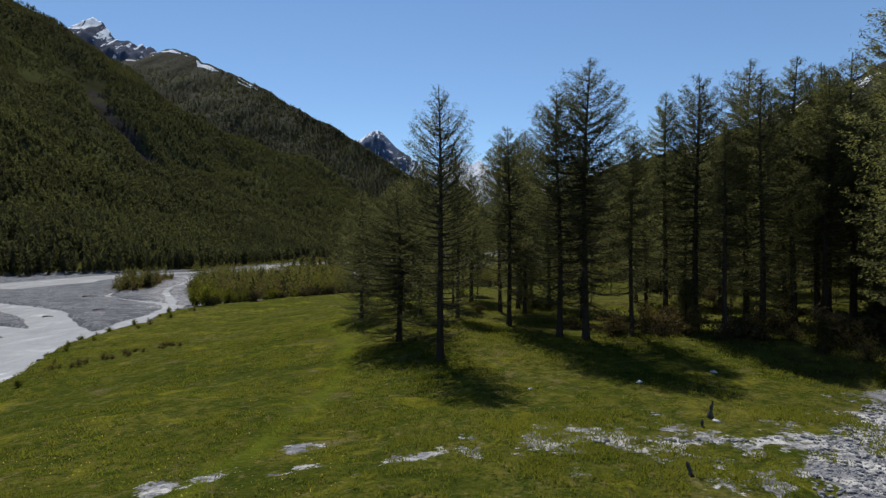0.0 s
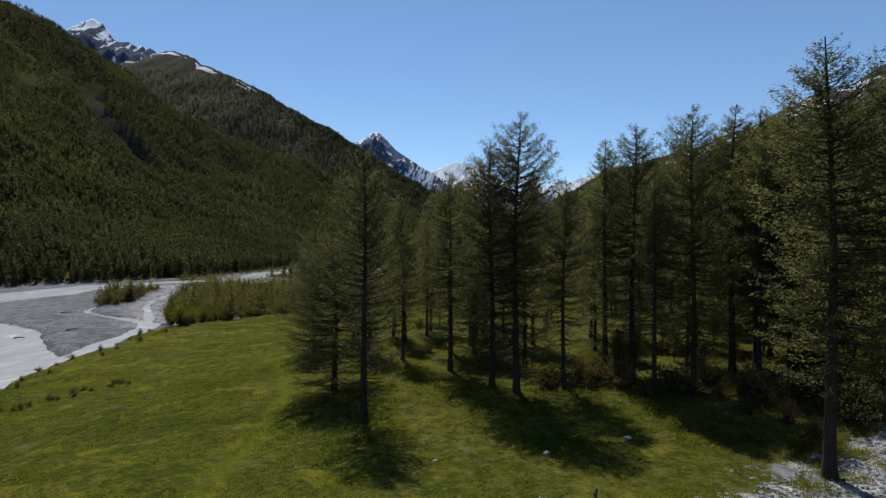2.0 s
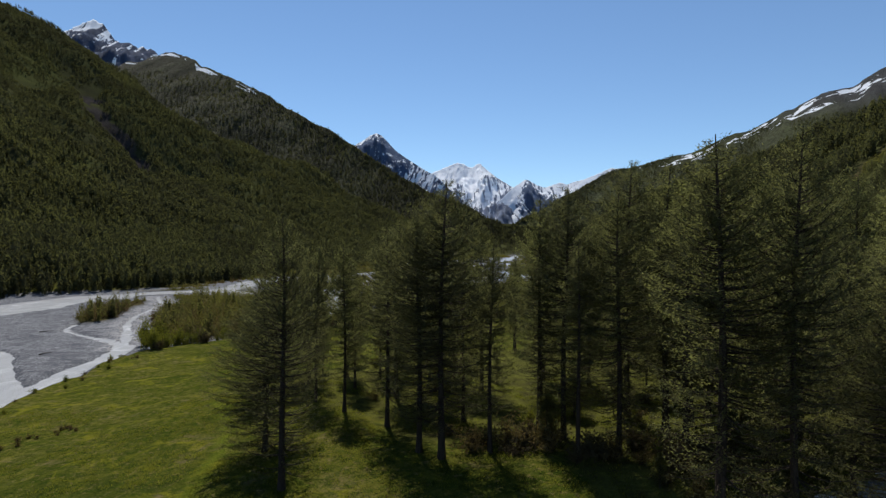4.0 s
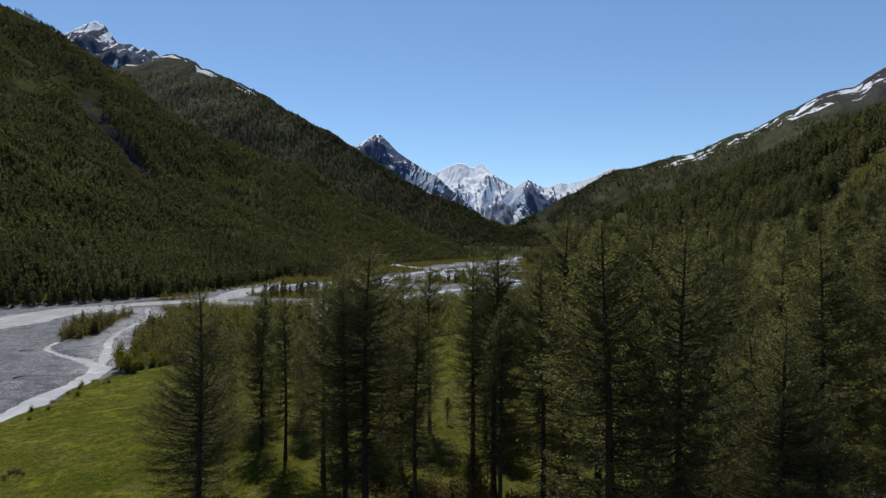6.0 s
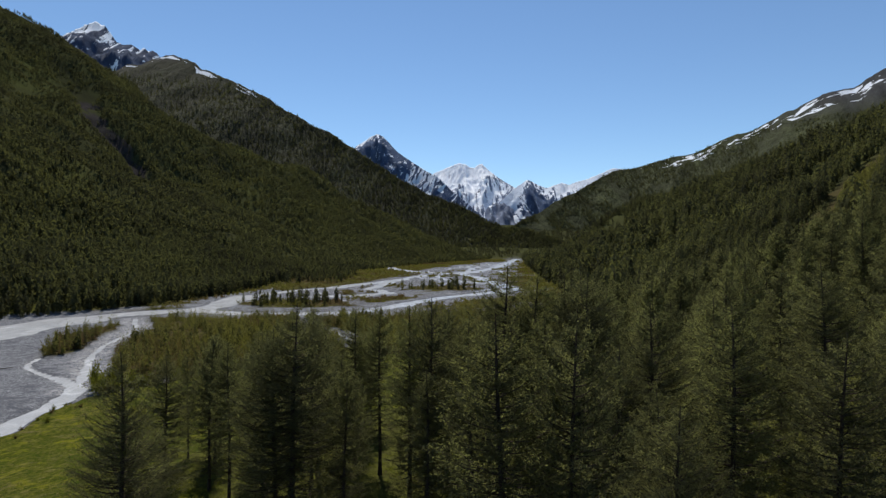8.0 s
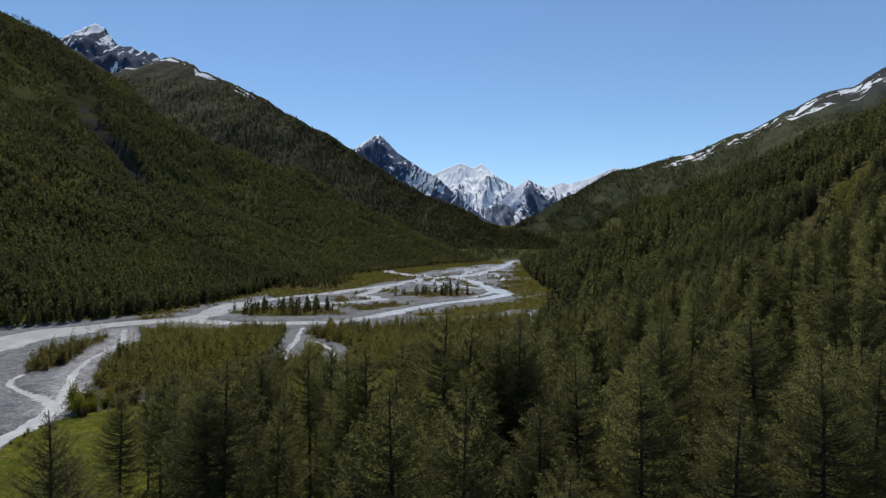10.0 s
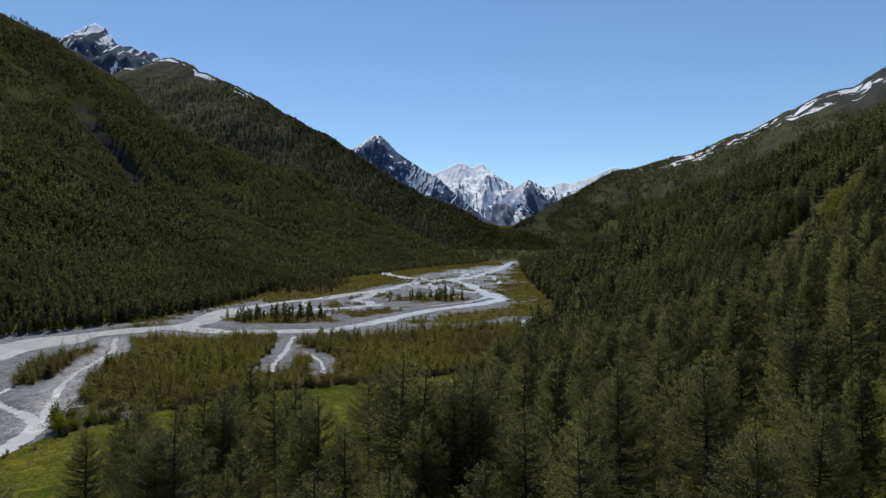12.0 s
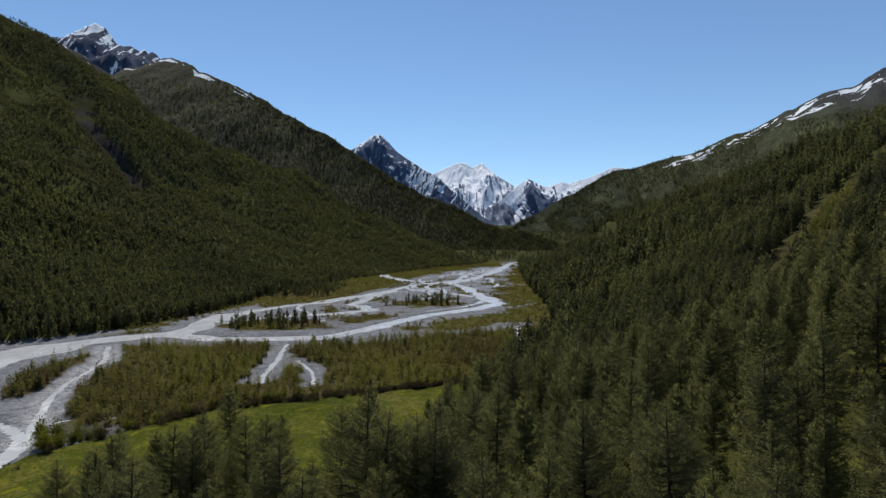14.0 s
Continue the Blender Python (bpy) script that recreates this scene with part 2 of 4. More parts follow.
def along(x, y, line):
    """Distance to a line of points, and the side: plus to its right."""
    best = np.full(np.shape(x), 1e9)
    side = np.ones(np.shape(x))
    for (ax, ay), (bx, by) in zip(line[:-1], line[1:]):
        dx, dy = bx - ax, by - ay
        u = np.clip(((x - ax) * dx + (y - ay) * dy) / (dx * dx + dy * dy), 0, 1)
        d = np.hypot(x - ax - u * dx, y - ay - u * dy)
        cross = dy * (x - ax) - dx * (y - ay)
        side = np.where(d < best, np.sign(cross), side)
        best = np.minimum(best, d)
    return best, side


def water_level(y):
    return -6.2 + 0.012 * (np.asarray(y, float) - 110)


TERRACE = [(-20, -160), (-31, 20), (-40, 55), (-45.5, 68), (-50, 85), (-51.5, 105), (-51, 120), (-38, 137), (-24, 155), (5, 166), (30, 176), (72, 200), (130, 205)]
# river arms: half width, then the line
CHANNELS = [
    (6.5, [(-40, -160), (-46, 20), (-47, 50), (-51.5, 66), (-56, 78)]),
    (3.6, [(-54, 74), (-58, 90), (-66, 102), (-78, 115), (-89, 124), (-110, 138), (-140, 150), (-180, 160)]),
    (3.3, [(-55, 77), (-64, 91.5), (-75, 97), (-92, 102), (-112, 110), (-150, 120)]),
    (1.9, [(-53, 78), (-53.2, 93), (-54.5, 104), (-57, 118), (-58.5, 126), (-61, 131)]),
    (12.0, [(-185, 150), (-141, 183), (-138, 205), (-138, 225), (-134, 246)]),
    (7.5, [(-138, 232), (-128, 258), (-116, 274), (-97, 285), (-93, 303), (-97, 332), (-100, 358)]),
    (5.0, [(-100, 356), (-91, 382), (-74, 412), (-55, 430), (-38, 470), (-27, 505), (-13, 545)]),
    (4.5, [(-93, 303), (-80, 330), (-65, 352), (-39, 362), (-18, 382), (-20, 402), (-34, 420), (-28, 440), (-26, 480), (-10, 560), (10, 625), (36, 640)]),
    (5.5, [(-99, 282), (-73, 270), (-52, 271), (-26, 273), (-16, 284), (4, 320), (24, 358), (53, 393), (72, 424), (62, 480), (50, 567), (40, 626), (70, 722), (107, 884), (161, 1196), (230, 1500)]),
    (6.0, [(-60, 800), (-46, 744), (-10, 655), (32, 645), (58, 685)]),
    (0.85, [(-61, 131), (-68, 146), (-77, 165), (-85, 186), (-90, 206), (-96, 224), (-110, 250)]),
    (0.8, [(-58, 126), (-61, 131), (-67, 137), (-75, 143), (-86, 152), (-92, 165)]),
    (0.7, [(-35, 256), (-31, 228), (-27, 203), (-25, 186)]),
    (0.6, [(-22, 222), (-11, 203), (-6, 184)]),
    (1.0, [(-62, 146), (-44, 149), (-33, 157), (-26, 163)]),
    (0.9, [(-2, 174), (6, 179), (15, 182), (22, 188), (35, 196)]),
    (0.9, [(56, 214), (60, 229), (67, 262), (70, 293), (74, 315)]),
]
# braids of the upper plain
PLAIN = np.array([(330, -90, 30), (400, -88, 66), (450, -66, 80), (550, -42, 86), (650, -18, 94), (800, 25, 108), (950, 78, 134), (1150, 150, 168)], float)
for k in range(7):
    ys = np.arange(330 + 25 * k, 1120 - 40 * k, 22.0)
    share = 0.5 + 0.48 * np.sin(ys * (0.011 + 0.0022 * k) + 2.1 * k) * np.cos(ys * 0.004 + k)
    left, right = np.interp(ys, PLAIN[:, 0], PLAIN[:, 1]), np.interp(ys, PLAIN[:, 0], PLAIN[:, 2])
    CHANNELS.append((1.2 + 0.5 * (k % 3), list(zip(left + share * (right - left), ys))))
RIGHT_FOOT = np.array([(-200, 24), (40, 24), (60, 26), (100, 30), (150, 44), (180, 56), (245, 80), (370, 103), (640, 122), (1200, 172), (5000, 300)], float)
LEFT_FOOT = np.array([(-200, -240), (150, -206), (250, -158), (300, -129), (380, -115), (480, -113), (560, -112), (760, -62), (950, -2), (1100, 75), (1300, 130), (5000, 200)], float)


def channel_depth(x, y):
    """How far below a gravel bar the bed lies: 1 in mid-stream, 0 on the bar."""
    deep = np.zeros(np.shape(x))
    wob = fbm(x, y, 0.05, 4, 0.6) * (3.4 + 3.0 * smooth(240, 340, y))
    x0, x1, y0, y1 = np.min(x) - 40, np.max(x) + 40, np.min(y) - 40, np.max(y) + 40
    for half, line in CHANNELS:
        if min(p[0] for p in line) > x1 or max(p[0] for p in line) < x0 or min(p[1] for p in line) > y1 or max(p[1] for p in line) < y0:
            continue
        d, _ = along(x + wob * min(1, 0.45 + half / 8), y + 0.6 * wob * smooth(240, 340, y), line)
        deep = np.maximum(deep, smooth(half * 1.25, half * 0.75, d))
    return deep


def land(x, y, full=False):
    x, y = np.asarray(x, float), np.asarray(y, float)
    level = water_level(y)
    d, side = along(x, y, TERRACE)
    sd = d * side + fbm(x, y, 0.12, 3) * 2.0
    on_terrace = smooth(-1.3, 1.3, sd)
    meadow = -1.0 + 0.085 * np.minimum(x - 2, 0) + 0.012 * (y - 45) * smooth(20, 60, y) - 5.2 * smooth(70, 160, y) + 0.9 * smooth(37, 47, y) * smooth(-12, 3, x) - 0.05 * np.maximum(x - 8, 0) * smooth(40, 20, y) + 0.9 * np.exp(-((x + 9) / 8) ** 2 - ((y - 66) / 9) ** 2)
    meadow = np.maximum(meadow, level + 1.3) + fbm(x, y, 0.07, 4) * 0.5 + fbm(x, y, 0.6, 3) * 0.12
    deep = channel_depth(x, y)
    wide_noise = fbm(x, y, 0.15, 3) * 3
    # overgrown parts of the flood plain stand a little higher than the bars
    island = np.hypot((x + 97 + 0.25 * (y - 196)) / 8.5, (y - 198) / 34)
    scrub = smooth(1.08, 0.85, island + fbm(x, y, 0.1, 3) * 0.4)
    belt = smooth(1.5, -0.5, sd) * smooth(128, 150, y) * smooth(-76, -64, x + 0.42 * (y - 150)) * smooth(262, 240, y - 0.55 * np.maximum(x + 10, 0))
    up = smooth(440, 470, y) * smooth(620, 560, y) * smooth(-56, -66, x)
    isle = smooth(1.1, 0.8, np.hypot((x + 56) / 30, (y - 318) / 17) + fbm(x, y, 0.06, 3)) + smooth(1.1, 0.8, np.hypot((x - 20) / 26, (y - 425) / 26) + fbm(x, y, 0.06, 3))
    n2, _ = along(x, y, CHANNELS[10][1])
    s1, _ = along(x, y, CHANNELS[12][1])
    s2, _ = along(x, y, CHANNELS[13][1])
    open_gravel = np.maximum.reduce([smooth(8.0, 4.5, n2 + wide_noise), smooth(7.0, 4.0, s1 + 1.6 * wide_noise), smooth(5.6, 3.4, s2 + 1.6 * wide_noise)])
    scrub = (1 - open_gravel) * np.clip(np.maximum.reduce([scrub, belt, up, isle]), 0, 1) * (1 - smooth(0.0, 0.5, deep))
    plain = level + 0.42 + 0.6 * scrub + fbm(x, y, 0.05, 4) * 0.4 + fbm(x, y, 0.4, 3) * 0.08 - 1.3 * deep
    z = plain * (1 - on_terrace) + meadow * on_terrace
    # valley sides
    rf, lf = np.interp(y, RIGHT_FOOT[:, 0], RIGHT_FOOT[:, 1]), np.interp(y, LEFT_FOOT[:, 0], LEFT_FOOT[:, 1])
    r = np.maximum(x - rf + fbm(x, y, 0.01, 3) * 12, 0)
    l = np.maximum(lf - x + fbm(x, y, 0.008, 3) * 16, 0)
    foot_bend = np.interp(y, [110, 300], [70.0, 20.0])
    rise_r = 0.5 * (np.sqrt(r * r + foot_bend ** 2) - foot_bend) + 0.05 * r * smooth(0, 20, r) - 0.08 * np.maximum(r - 180, 0)
    low_l, high_l = np.minimum(l, 740.0), np.maximum(l - 740.0, 0)
    rise_l = (0.26 * low_l + 0.00030 * low_l ** 2 + 0.44 * high_l) * smooth(-10, 30, l) + 18 * smooth(1000, 1170, y) * np.minimum(l / 220, 1)
    fall_r = np.maximum(y - 850 + np.clip(r - 150, 0, 230) + fbm(x, y, 0.004, 3) * 160, 0)
    fall_l = np.maximum(y - 1170 - 0.45 * np.maximum(l - 700, 0) + fbm(x, y, 0.004, 3) * 120, 0)
    spur = fbm(0.35 * x + 0.8 * y, 0.7 * x - 0.4 * y, 0.006, 5, 0.55)
    rise_r = rise_r * (1 + 0.12 * fbm(x, y, 0.012, 4)) + spur * np.minimum(r, 160) * 0.10
    gully = ravine(x, y)
    rise_l = rise_l - 24 * smooth(30, 0, gully) + spur * np.minimum(l, 250) * 0.22 + fbm(x, y, 0.02, 3) * np.minimum(l, 120) * 0.03
    rise_r = np.maximum(rise_r - 0.75 * fall_r, 0)
    rise_l = np.maximum(rise_l - 0.9 * fall_l, 0)
    z = z + np.maximum(rise_r, 0) + np.maximum(rise_l, 0)
    # beyond the sheet's middle distance the valley floor climbs gently
    z = z + 0.085 * np.clip(y - 1230, 0, 1300)
    if not full:
        return z
    hill = np.clip(smooth(18, 40, r) * smooth(100, 220, y) + smooth(12, 45, l) + smooth(1150, 1300, y), 0, 1)
    hill = hill * (1 - glade(x, y))
    wood = np.clip(smooth(0.0, 6.0, groves(x, y) * 12), 0, 1) * on_terrace
    wood = np.maximum(wood, smooth(0, 10, np.maximum(r, l))) * (1 - 0.85 * glade(x, y))
    turf = smooth(400, 440, y) * smooth(900, 800, y) * smooth(-40, -58, x - 0.16 * (y - 440)) + smooth(-0.2, 0.1, fbm(x, y, 0.03, 3, 0.5, 6) - 0.30) * smooth(230, 300, y)
    reach = np.full(np.shape(x), 1e9)
    for half, line in CHANNELS[4:] if np.max(y) > 250 else []:
        reach = np.minimum(reach, along(x, y, line)[0] - half)
    turf = np.maximum(turf, smooth(12, 22, reach + 16 * fbm(x, y, 0.05, 4, 0.6, 3)) * smooth(255, 320, y))
    bar = (1 - on_terrace) * (1 - scrub) * (1 - np.clip(turf, 0, 1) * (1 - smooth(0.0, 0.3, deep))) * (1 - smooth(0, 14, np.maximum(r, l)))
    # dry stream bed beside the grove
    dd, _ = along(x, y, [(62, 42), (46, 36), (34, 30.5), (25.5, 26), (19.2, 20), (14.5, 12), (9, 0), (6, -12)])
    dry = np.clip(1.35 - dd / 7.0, 0, 1)
    d2, _ = along(x, y, [(22, 25.5), (12, 24.2), (5, 23.8), (-9, 22), (-14, 16)])
    dry = np.maximum(dry, np.clip(0.37 + 0.17 * smooth(-2, 6, x) - d2 / 12.0, 0, 1))
    d3, _ = along(x, y, [(22, 23), (15, 20.5), (10, 19), (6.5, 16), (5, 12)])
    dry = np.maximum(dry, np.clip(0.52 - d3 / 11.0, 0, 1))
    spot = np.minimum(np.hypot((x + 6.2) / 1.6, (y - 25.2) / 0.9), np.hypot((x + 10.3) / 1.5, (y - 21.2) / 0.9))
    dry = np.maximum(dry, np.clip(0.85 - 0.6 * spot, 0, 1))
    dt, _ = along(x, y, [(-9, 20), (-7.6, 30), (-7.0, 40), (-8.0, 50), (-10, 58), (-16, 70)])
    track = smooth(0.8, 0.2, dt)
    gravel = np.clip(np.maximum(bar * 1.6, dry), 0, 1)
    return z, np.stack([gravel, wood * (1 - hill), np.maximum(scrub, 0.65 * np.clip(turf, 0, 1) * (1 - smooth(0, 0.3, deep))) * (1 - on_terrace), hill, np.maximum(np.clip(dry * 1.8, 0, 1), 0.35 * smooth(6.5, 3.0, n2 + wide_noise)), track, smooth(26, 6, gully) * smooth(590, 650, y)])


def ravine(x, y):
    """Distance to the rocky gully in the left-hand mountainside."""
    return along(x + 14 * fbm(x, y, 0.02, 3), y, [(-600, 1010), (-555, 955), (-500, 940), (-460, 915), (-420, 870), (-340, 760)])[0]


def glade(x, y):
    """Grassy gaps in the hillside forest."""
    a, _ = along(x, y, [(74, 196), (92, 184), (110, 174), (124, 177), (140, 195), (166, 226), (236, 315), (290, 350), (350, 400)])
    return smooth(15, 9, a + 9 * fbm(x, y, 0.04, 3) + 5 * smooth(230, 270, y))


def young_band(x, y):
    """The lower side of the clearing, where only young trees grow."""
    a, side = along(x, y, [(74, 196), (92, 184), (110, 174), (124, 177), (140, 195), (166, 226), (236, 315), (290, 350), (350, 400)])
    return smooth(24, 16, a + 8 * fbm(x, y, 0.05, 3)) * (side > 0)


def groves(x, y):
    """Where the larches of the terrace stand: plus inside."""
    edge = np.interp(x, [-14, -4, 4, 8, 14, 20, 24, 34, 60, 120], [70, 62, 53, 46, 45, 47, 29, 28, 27, 24])
    back = np.interp(x, [-14, -4, 10, 25, 40, 60, 120], [76, 86, 96, 104, 130, 175, 200])
    side = (x + 12) / 6
    return np.minimum(np.minimum((y - edge) / 8, (back - y) / 8), side) + fbm(x, y, 0.08, 3) * 0.5


def facing(verts, faces, normals):
    """Triangles turned so that their fronts agree with the normals."""
    a, b, c = verts[faces[:, 0]], verts[faces[:, 1]], verts[faces[:, 2]]
    wrong = (np.cross(b - a, c - a) * normals[faces[:, 0]]).sum(1) < 0
    faces[wrong] = faces[wrong][:, ::-1]
    return faces


def mesh_of(name, verts, faces, mat, soft=False, normals=None):
    """A mesh from arrays; every face has the same number of corners."""
    verts, faces = np.asarray(verts, np.float32), np.asarray(faces, np.int32)
    if normals is not None:
        faces = facing(verts, faces.copy(), normals)
    me = bpy.data.meshes.new(name)
    me.vertices.add(len(verts))
    me.vertices.foreach_set("co", verts.ravel())
    k = faces.shape[1]
    me.loops.add(faces.size)
    me.loops.foreach_set("vertex_index", faces.ravel())
    me.polygons.add(len(faces))
    me.polygons.foreach_set("loop_start", np.arange(0, faces.size, k, dtype=np.int32))
    me.polygons.foreach_set("use_smooth", np.full(len(faces), soft or normals is not None))
    me.materials.append(mat)
    me.update(calc_edges=True)
    if normals is not None:
        me.normals_split_custom_set_from_vertices(np.asarray(normals, np.float32))
    return me


def part(name, me, parent, label=""):
    ob = new(name, me)
    ob.parent = parent
    if label:
        tagged(ob, label)
    return ob


def grid_faces(n, m):
    a = np.arange(n * m).reshape(n, m)
    return np.stack([a[:-1, :-1], a[:-1, 1:], a[1:, 1:], a[1:, :-1]], -1).reshape(-1, 4)


def spread(start, step, growth, end):
    out = [start]
    while abs(out[-1]) < abs(end):
        step *= growth
        out.append(out[-1] + (step if end > start else -step))
    return out[1:]


gx = np.array(spread(-170, 1.1, 1.085, -3300)[::-1] + list(np.arange(-170, 70, 1.0)) + spread(70, 1.0, 1.085, 3300))
gy = np.array([-400, -200, -100, -50, -20, -8] + list(np.arange(0, 120, 0.8)) + list(np.arange(120, 440, 1.7)) + spread(440, 1.6, 1.03, 4700))
X, Y = np.meshgrid(gx, gy)
Z, MASKS = land(X, Y, True)
ground_mesh = mesh_of("ground", np.stack([X, Y, Z], -1).reshape(-1, 3), grid_faces(len(gy), len(gx)), GROUND, True)
for key, mask in zip(("gravel", "wood", "scrub", "hill", "silt", "track", "scree"), MASKS):
    ground_mesh.attributes.new(key, "FLOAT", "POINT").data.foreach_set("value", mask.astype(np.float32).ravel())
tagged(new("ground", ground_mesh), "green valley floor with meadow, gravel bars and wooded slopes", "ground", kind="structure")

wx, wy = np.linspace(-420, 420, 12), np.concatenate([np.linspace(-390, 420, 28), np.linspace(450, 1500, 20)])
WX, WY = np.meshgrid(wx, wy)
tagged(new("water", mesh_of("water", np.stack([WX + 0.12 * np.maximum(WY - 400, 0), WY, water_level(WY)], -1).reshape(-1, 3), grid_faces(len(wy), len(wx)), WATER, True)),
       "milky pale glacier river braiding over gravel bars", "river", kind="structure")


# ---- the mountains round the valley ----
FRONT_ROWS = 90


def mountain(name, label, crest, mat, front=1.4, back=1.2, rough=0.10, seed=0, step=14, foot=-20.0, spurs=1.0, forward=None, group=""):
    """A ridge: a crest line (x, y, z) with two flanks that fall away in spurs and gullies."""
    pts = np.array(crest, float)
    s = np.concatenate([[0], np.cumsum(np.hypot(np.diff(pts[:, 0]), np.diff(pts[:, 1])))])
    n = max(24, int(s[-1] / step))
    u = np.linspace(0, s[-1], n)
    c = np.stack([np.interp(u, s, pts[:, k]) for k in range(3)], -1)
    relief = c[:, 2].max() - foot
    c[:, 2] += fbm(u, u * 0 + seed * 9.1, 0.009, 5, 0.65, seed) * relief * rough
    t = np.stack([np.gradient(np.interp(u, s, pts[:, 0])), np.gradient(np.interp(u, s, pts[:, 1]))], -1)
    for _ in range(60):
        t[1:-1] = (t[:-2] + 2 * t[1:-1] + t[2:]) / 4
    nrm = np.stack([t[:, 1], -t[:, 0]], -1)
    nrm /= np.linalg.norm(nrm, axis=1)[:, None]
    if forward is not None:
        nrm = np.tile(np.array(forward, float) / np.hypot(*forward), (n, 1))
    v = np.concatenate([-np.linspace(1, 0, 14, endpoint=False) ** 1.3, np.linspace(0, 1, FRONT_ROWS) ** 1.25])
    U, V = np.meshgrid(u, v)
    h = np.maximum(c[:, 2] - foot, 30)
    A = np.abs(V)
    reach = np.where(V > 0, front, back) * h[None, :]
    across = V * reach
    drop = A ** (0.92) * h[None, :]
    su, sa = U + 0.35 * across, across
    gull = 0.5 * fbm(su, sa * 0.25, 0.0045, 4, 0.5, seed + 3) + 0.45 * (0.22 - np.abs(vnoise(su, sa * 0.22, 0.011, seed + 4))) + 0.16 * (0.22 - np.abs(vnoise(su, sa * 0.3, 0.03, seed + 6)))
    fine = fbm(U, across, 0.03, 3, 0.6, seed + 5)
    body = np.minimum(A * 5.0, 1) * np.minimum((1 - A) * 4 + 0.25, 1)
    zz = c[None, :, 2] - drop + body * h[None, :] * spurs * (0.34 * gull + 0.035 * fine)
    xx = c[None, :, 0] + nrm[None, :, 0] * across
    yy = c[None, :, 1] + nrm[None, :, 1] * across
    me = mesh_of(name, np.stack([xx, yy, zz], -1).reshape(-1, 3), grid_faces(len(v), n), mat, True)
    me.attributes.new("gully", "FLOAT", "POINT").data.foreach_set("value", np.clip(-gull * 3.0, -1, 1).astype(np.float32).ravel())
    me.attributes.new("slope", "FLOAT_VECTOR", "POINT").data.foreach_set("vector", np.stack([U, across, 0 * U + seed * 5.0], -1).astype(np.float32).ravel())
    return tagged(new(name, me), label, "mountain", group, "structure"), (xx, yy, zz)


def crest_at(far, *marks):
    """Crest points from bearing (across over ahead), rise over ahead and the distance ahead of the last eye."""
    return [(36.2 + (b - 0.0117) * (far + g), far + g, 38 + e * (far + g)) for b, e, g in marks]


SLOPE_L2 = mountain_material("dark_wooded_mountain", 900, 1500, (0.062, 0.056, 0.050), (0.038, 0.039, 0.020), 660, strips=455, drift_shape=(0.009, 0.030, 26.0))
SLOPE_R2 = mountain_material("meadowed_mountain", 800, 1300, (0.062, 0.062, 0.062), (0.052, 0.058, 0.024), 520, strips=350)
# far rock: blue distance haze is put into these four base colours
ROCK_SNOW = mountain_material("hazed_rock_and_snow", 0, 1000, (0.072, 0.102, 0.170), (0.062, 0.080, 0.105), 60, 0.29, 0.40, streak=(0.060, 0.016))
SNOW_RIDGE = mountain_material("hazed_ridge_rock", 100, 520, (0.085, 0.118, 0.190), (0.062, 0.080, 0.105), 60, 0.22, 0.7, streak=(0.055, 0.014))
ROCK_PEAK = mountain_material("dark_hazed_peak", 0, 3000, (0.050, 0.068, 0.115), (0.040, 0.044, 0.016), 800, 0.50)
GLACIER = mountain_material("hazed_glaciated_massif", 0, 560, (0.17, 0.20, 0.27), (0.02, 0.03, 0.01), -300, 0.32, 0.6, streak=(0.055, 0.009))

_, WOODED = mountain("wooded_mountain", "dark wooded mountain shoulder with late snow on its crest",
         crest_at(1900, (-0.95, 0.40, 200), (-0.72, 0.38, 150), (-0.565, 0.300, 120), (-0.49, 0.322, 90), (-0.46, 0.325, 60), (-0.415, 0.305, 0), (-0.29, 0.240, -60),
                  (-0.175, 0.178, -130), (-0.08, 0.114, -200), (0.02, 0.062, -270), (0.10, 0.032, -330), (0.17, 0.012, -380), (0.27, -0.02, -420)), SLOPE_L2, 1.6, 1.3, 0.02, 1, 9, 10, 0.35)
_, MEADOWED = mountain("meadowed_mountain", "green mountain flank with meadow strips and snow patches along the ridge",
         crest_at(2300, (0.02, -0.01, -260), (0.11, 0.028, -200), (0.19, 0.075, 0), (0.245, 0.108, 60), (0.295, 0.130, 80), (0.36, 0.145, 60), (0.435, 0.168, 0), (0.51, 0.196, -60),
                  (0.57, 0.226, -120), (0.63, 0.252, -180), (0.69, 0.276, -230), (0.755, 0.316, -280), (0.95, 0.38, -300)), SLOPE_R2, 1.7, 1.2, 0.02, 2, 10, 20, 0.4)
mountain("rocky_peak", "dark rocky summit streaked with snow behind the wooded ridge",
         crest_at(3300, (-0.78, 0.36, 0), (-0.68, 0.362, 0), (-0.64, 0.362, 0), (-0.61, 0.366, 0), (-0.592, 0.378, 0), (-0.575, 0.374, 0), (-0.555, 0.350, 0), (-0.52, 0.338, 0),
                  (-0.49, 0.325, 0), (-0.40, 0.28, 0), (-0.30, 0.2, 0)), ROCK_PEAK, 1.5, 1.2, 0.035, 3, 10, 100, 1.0)
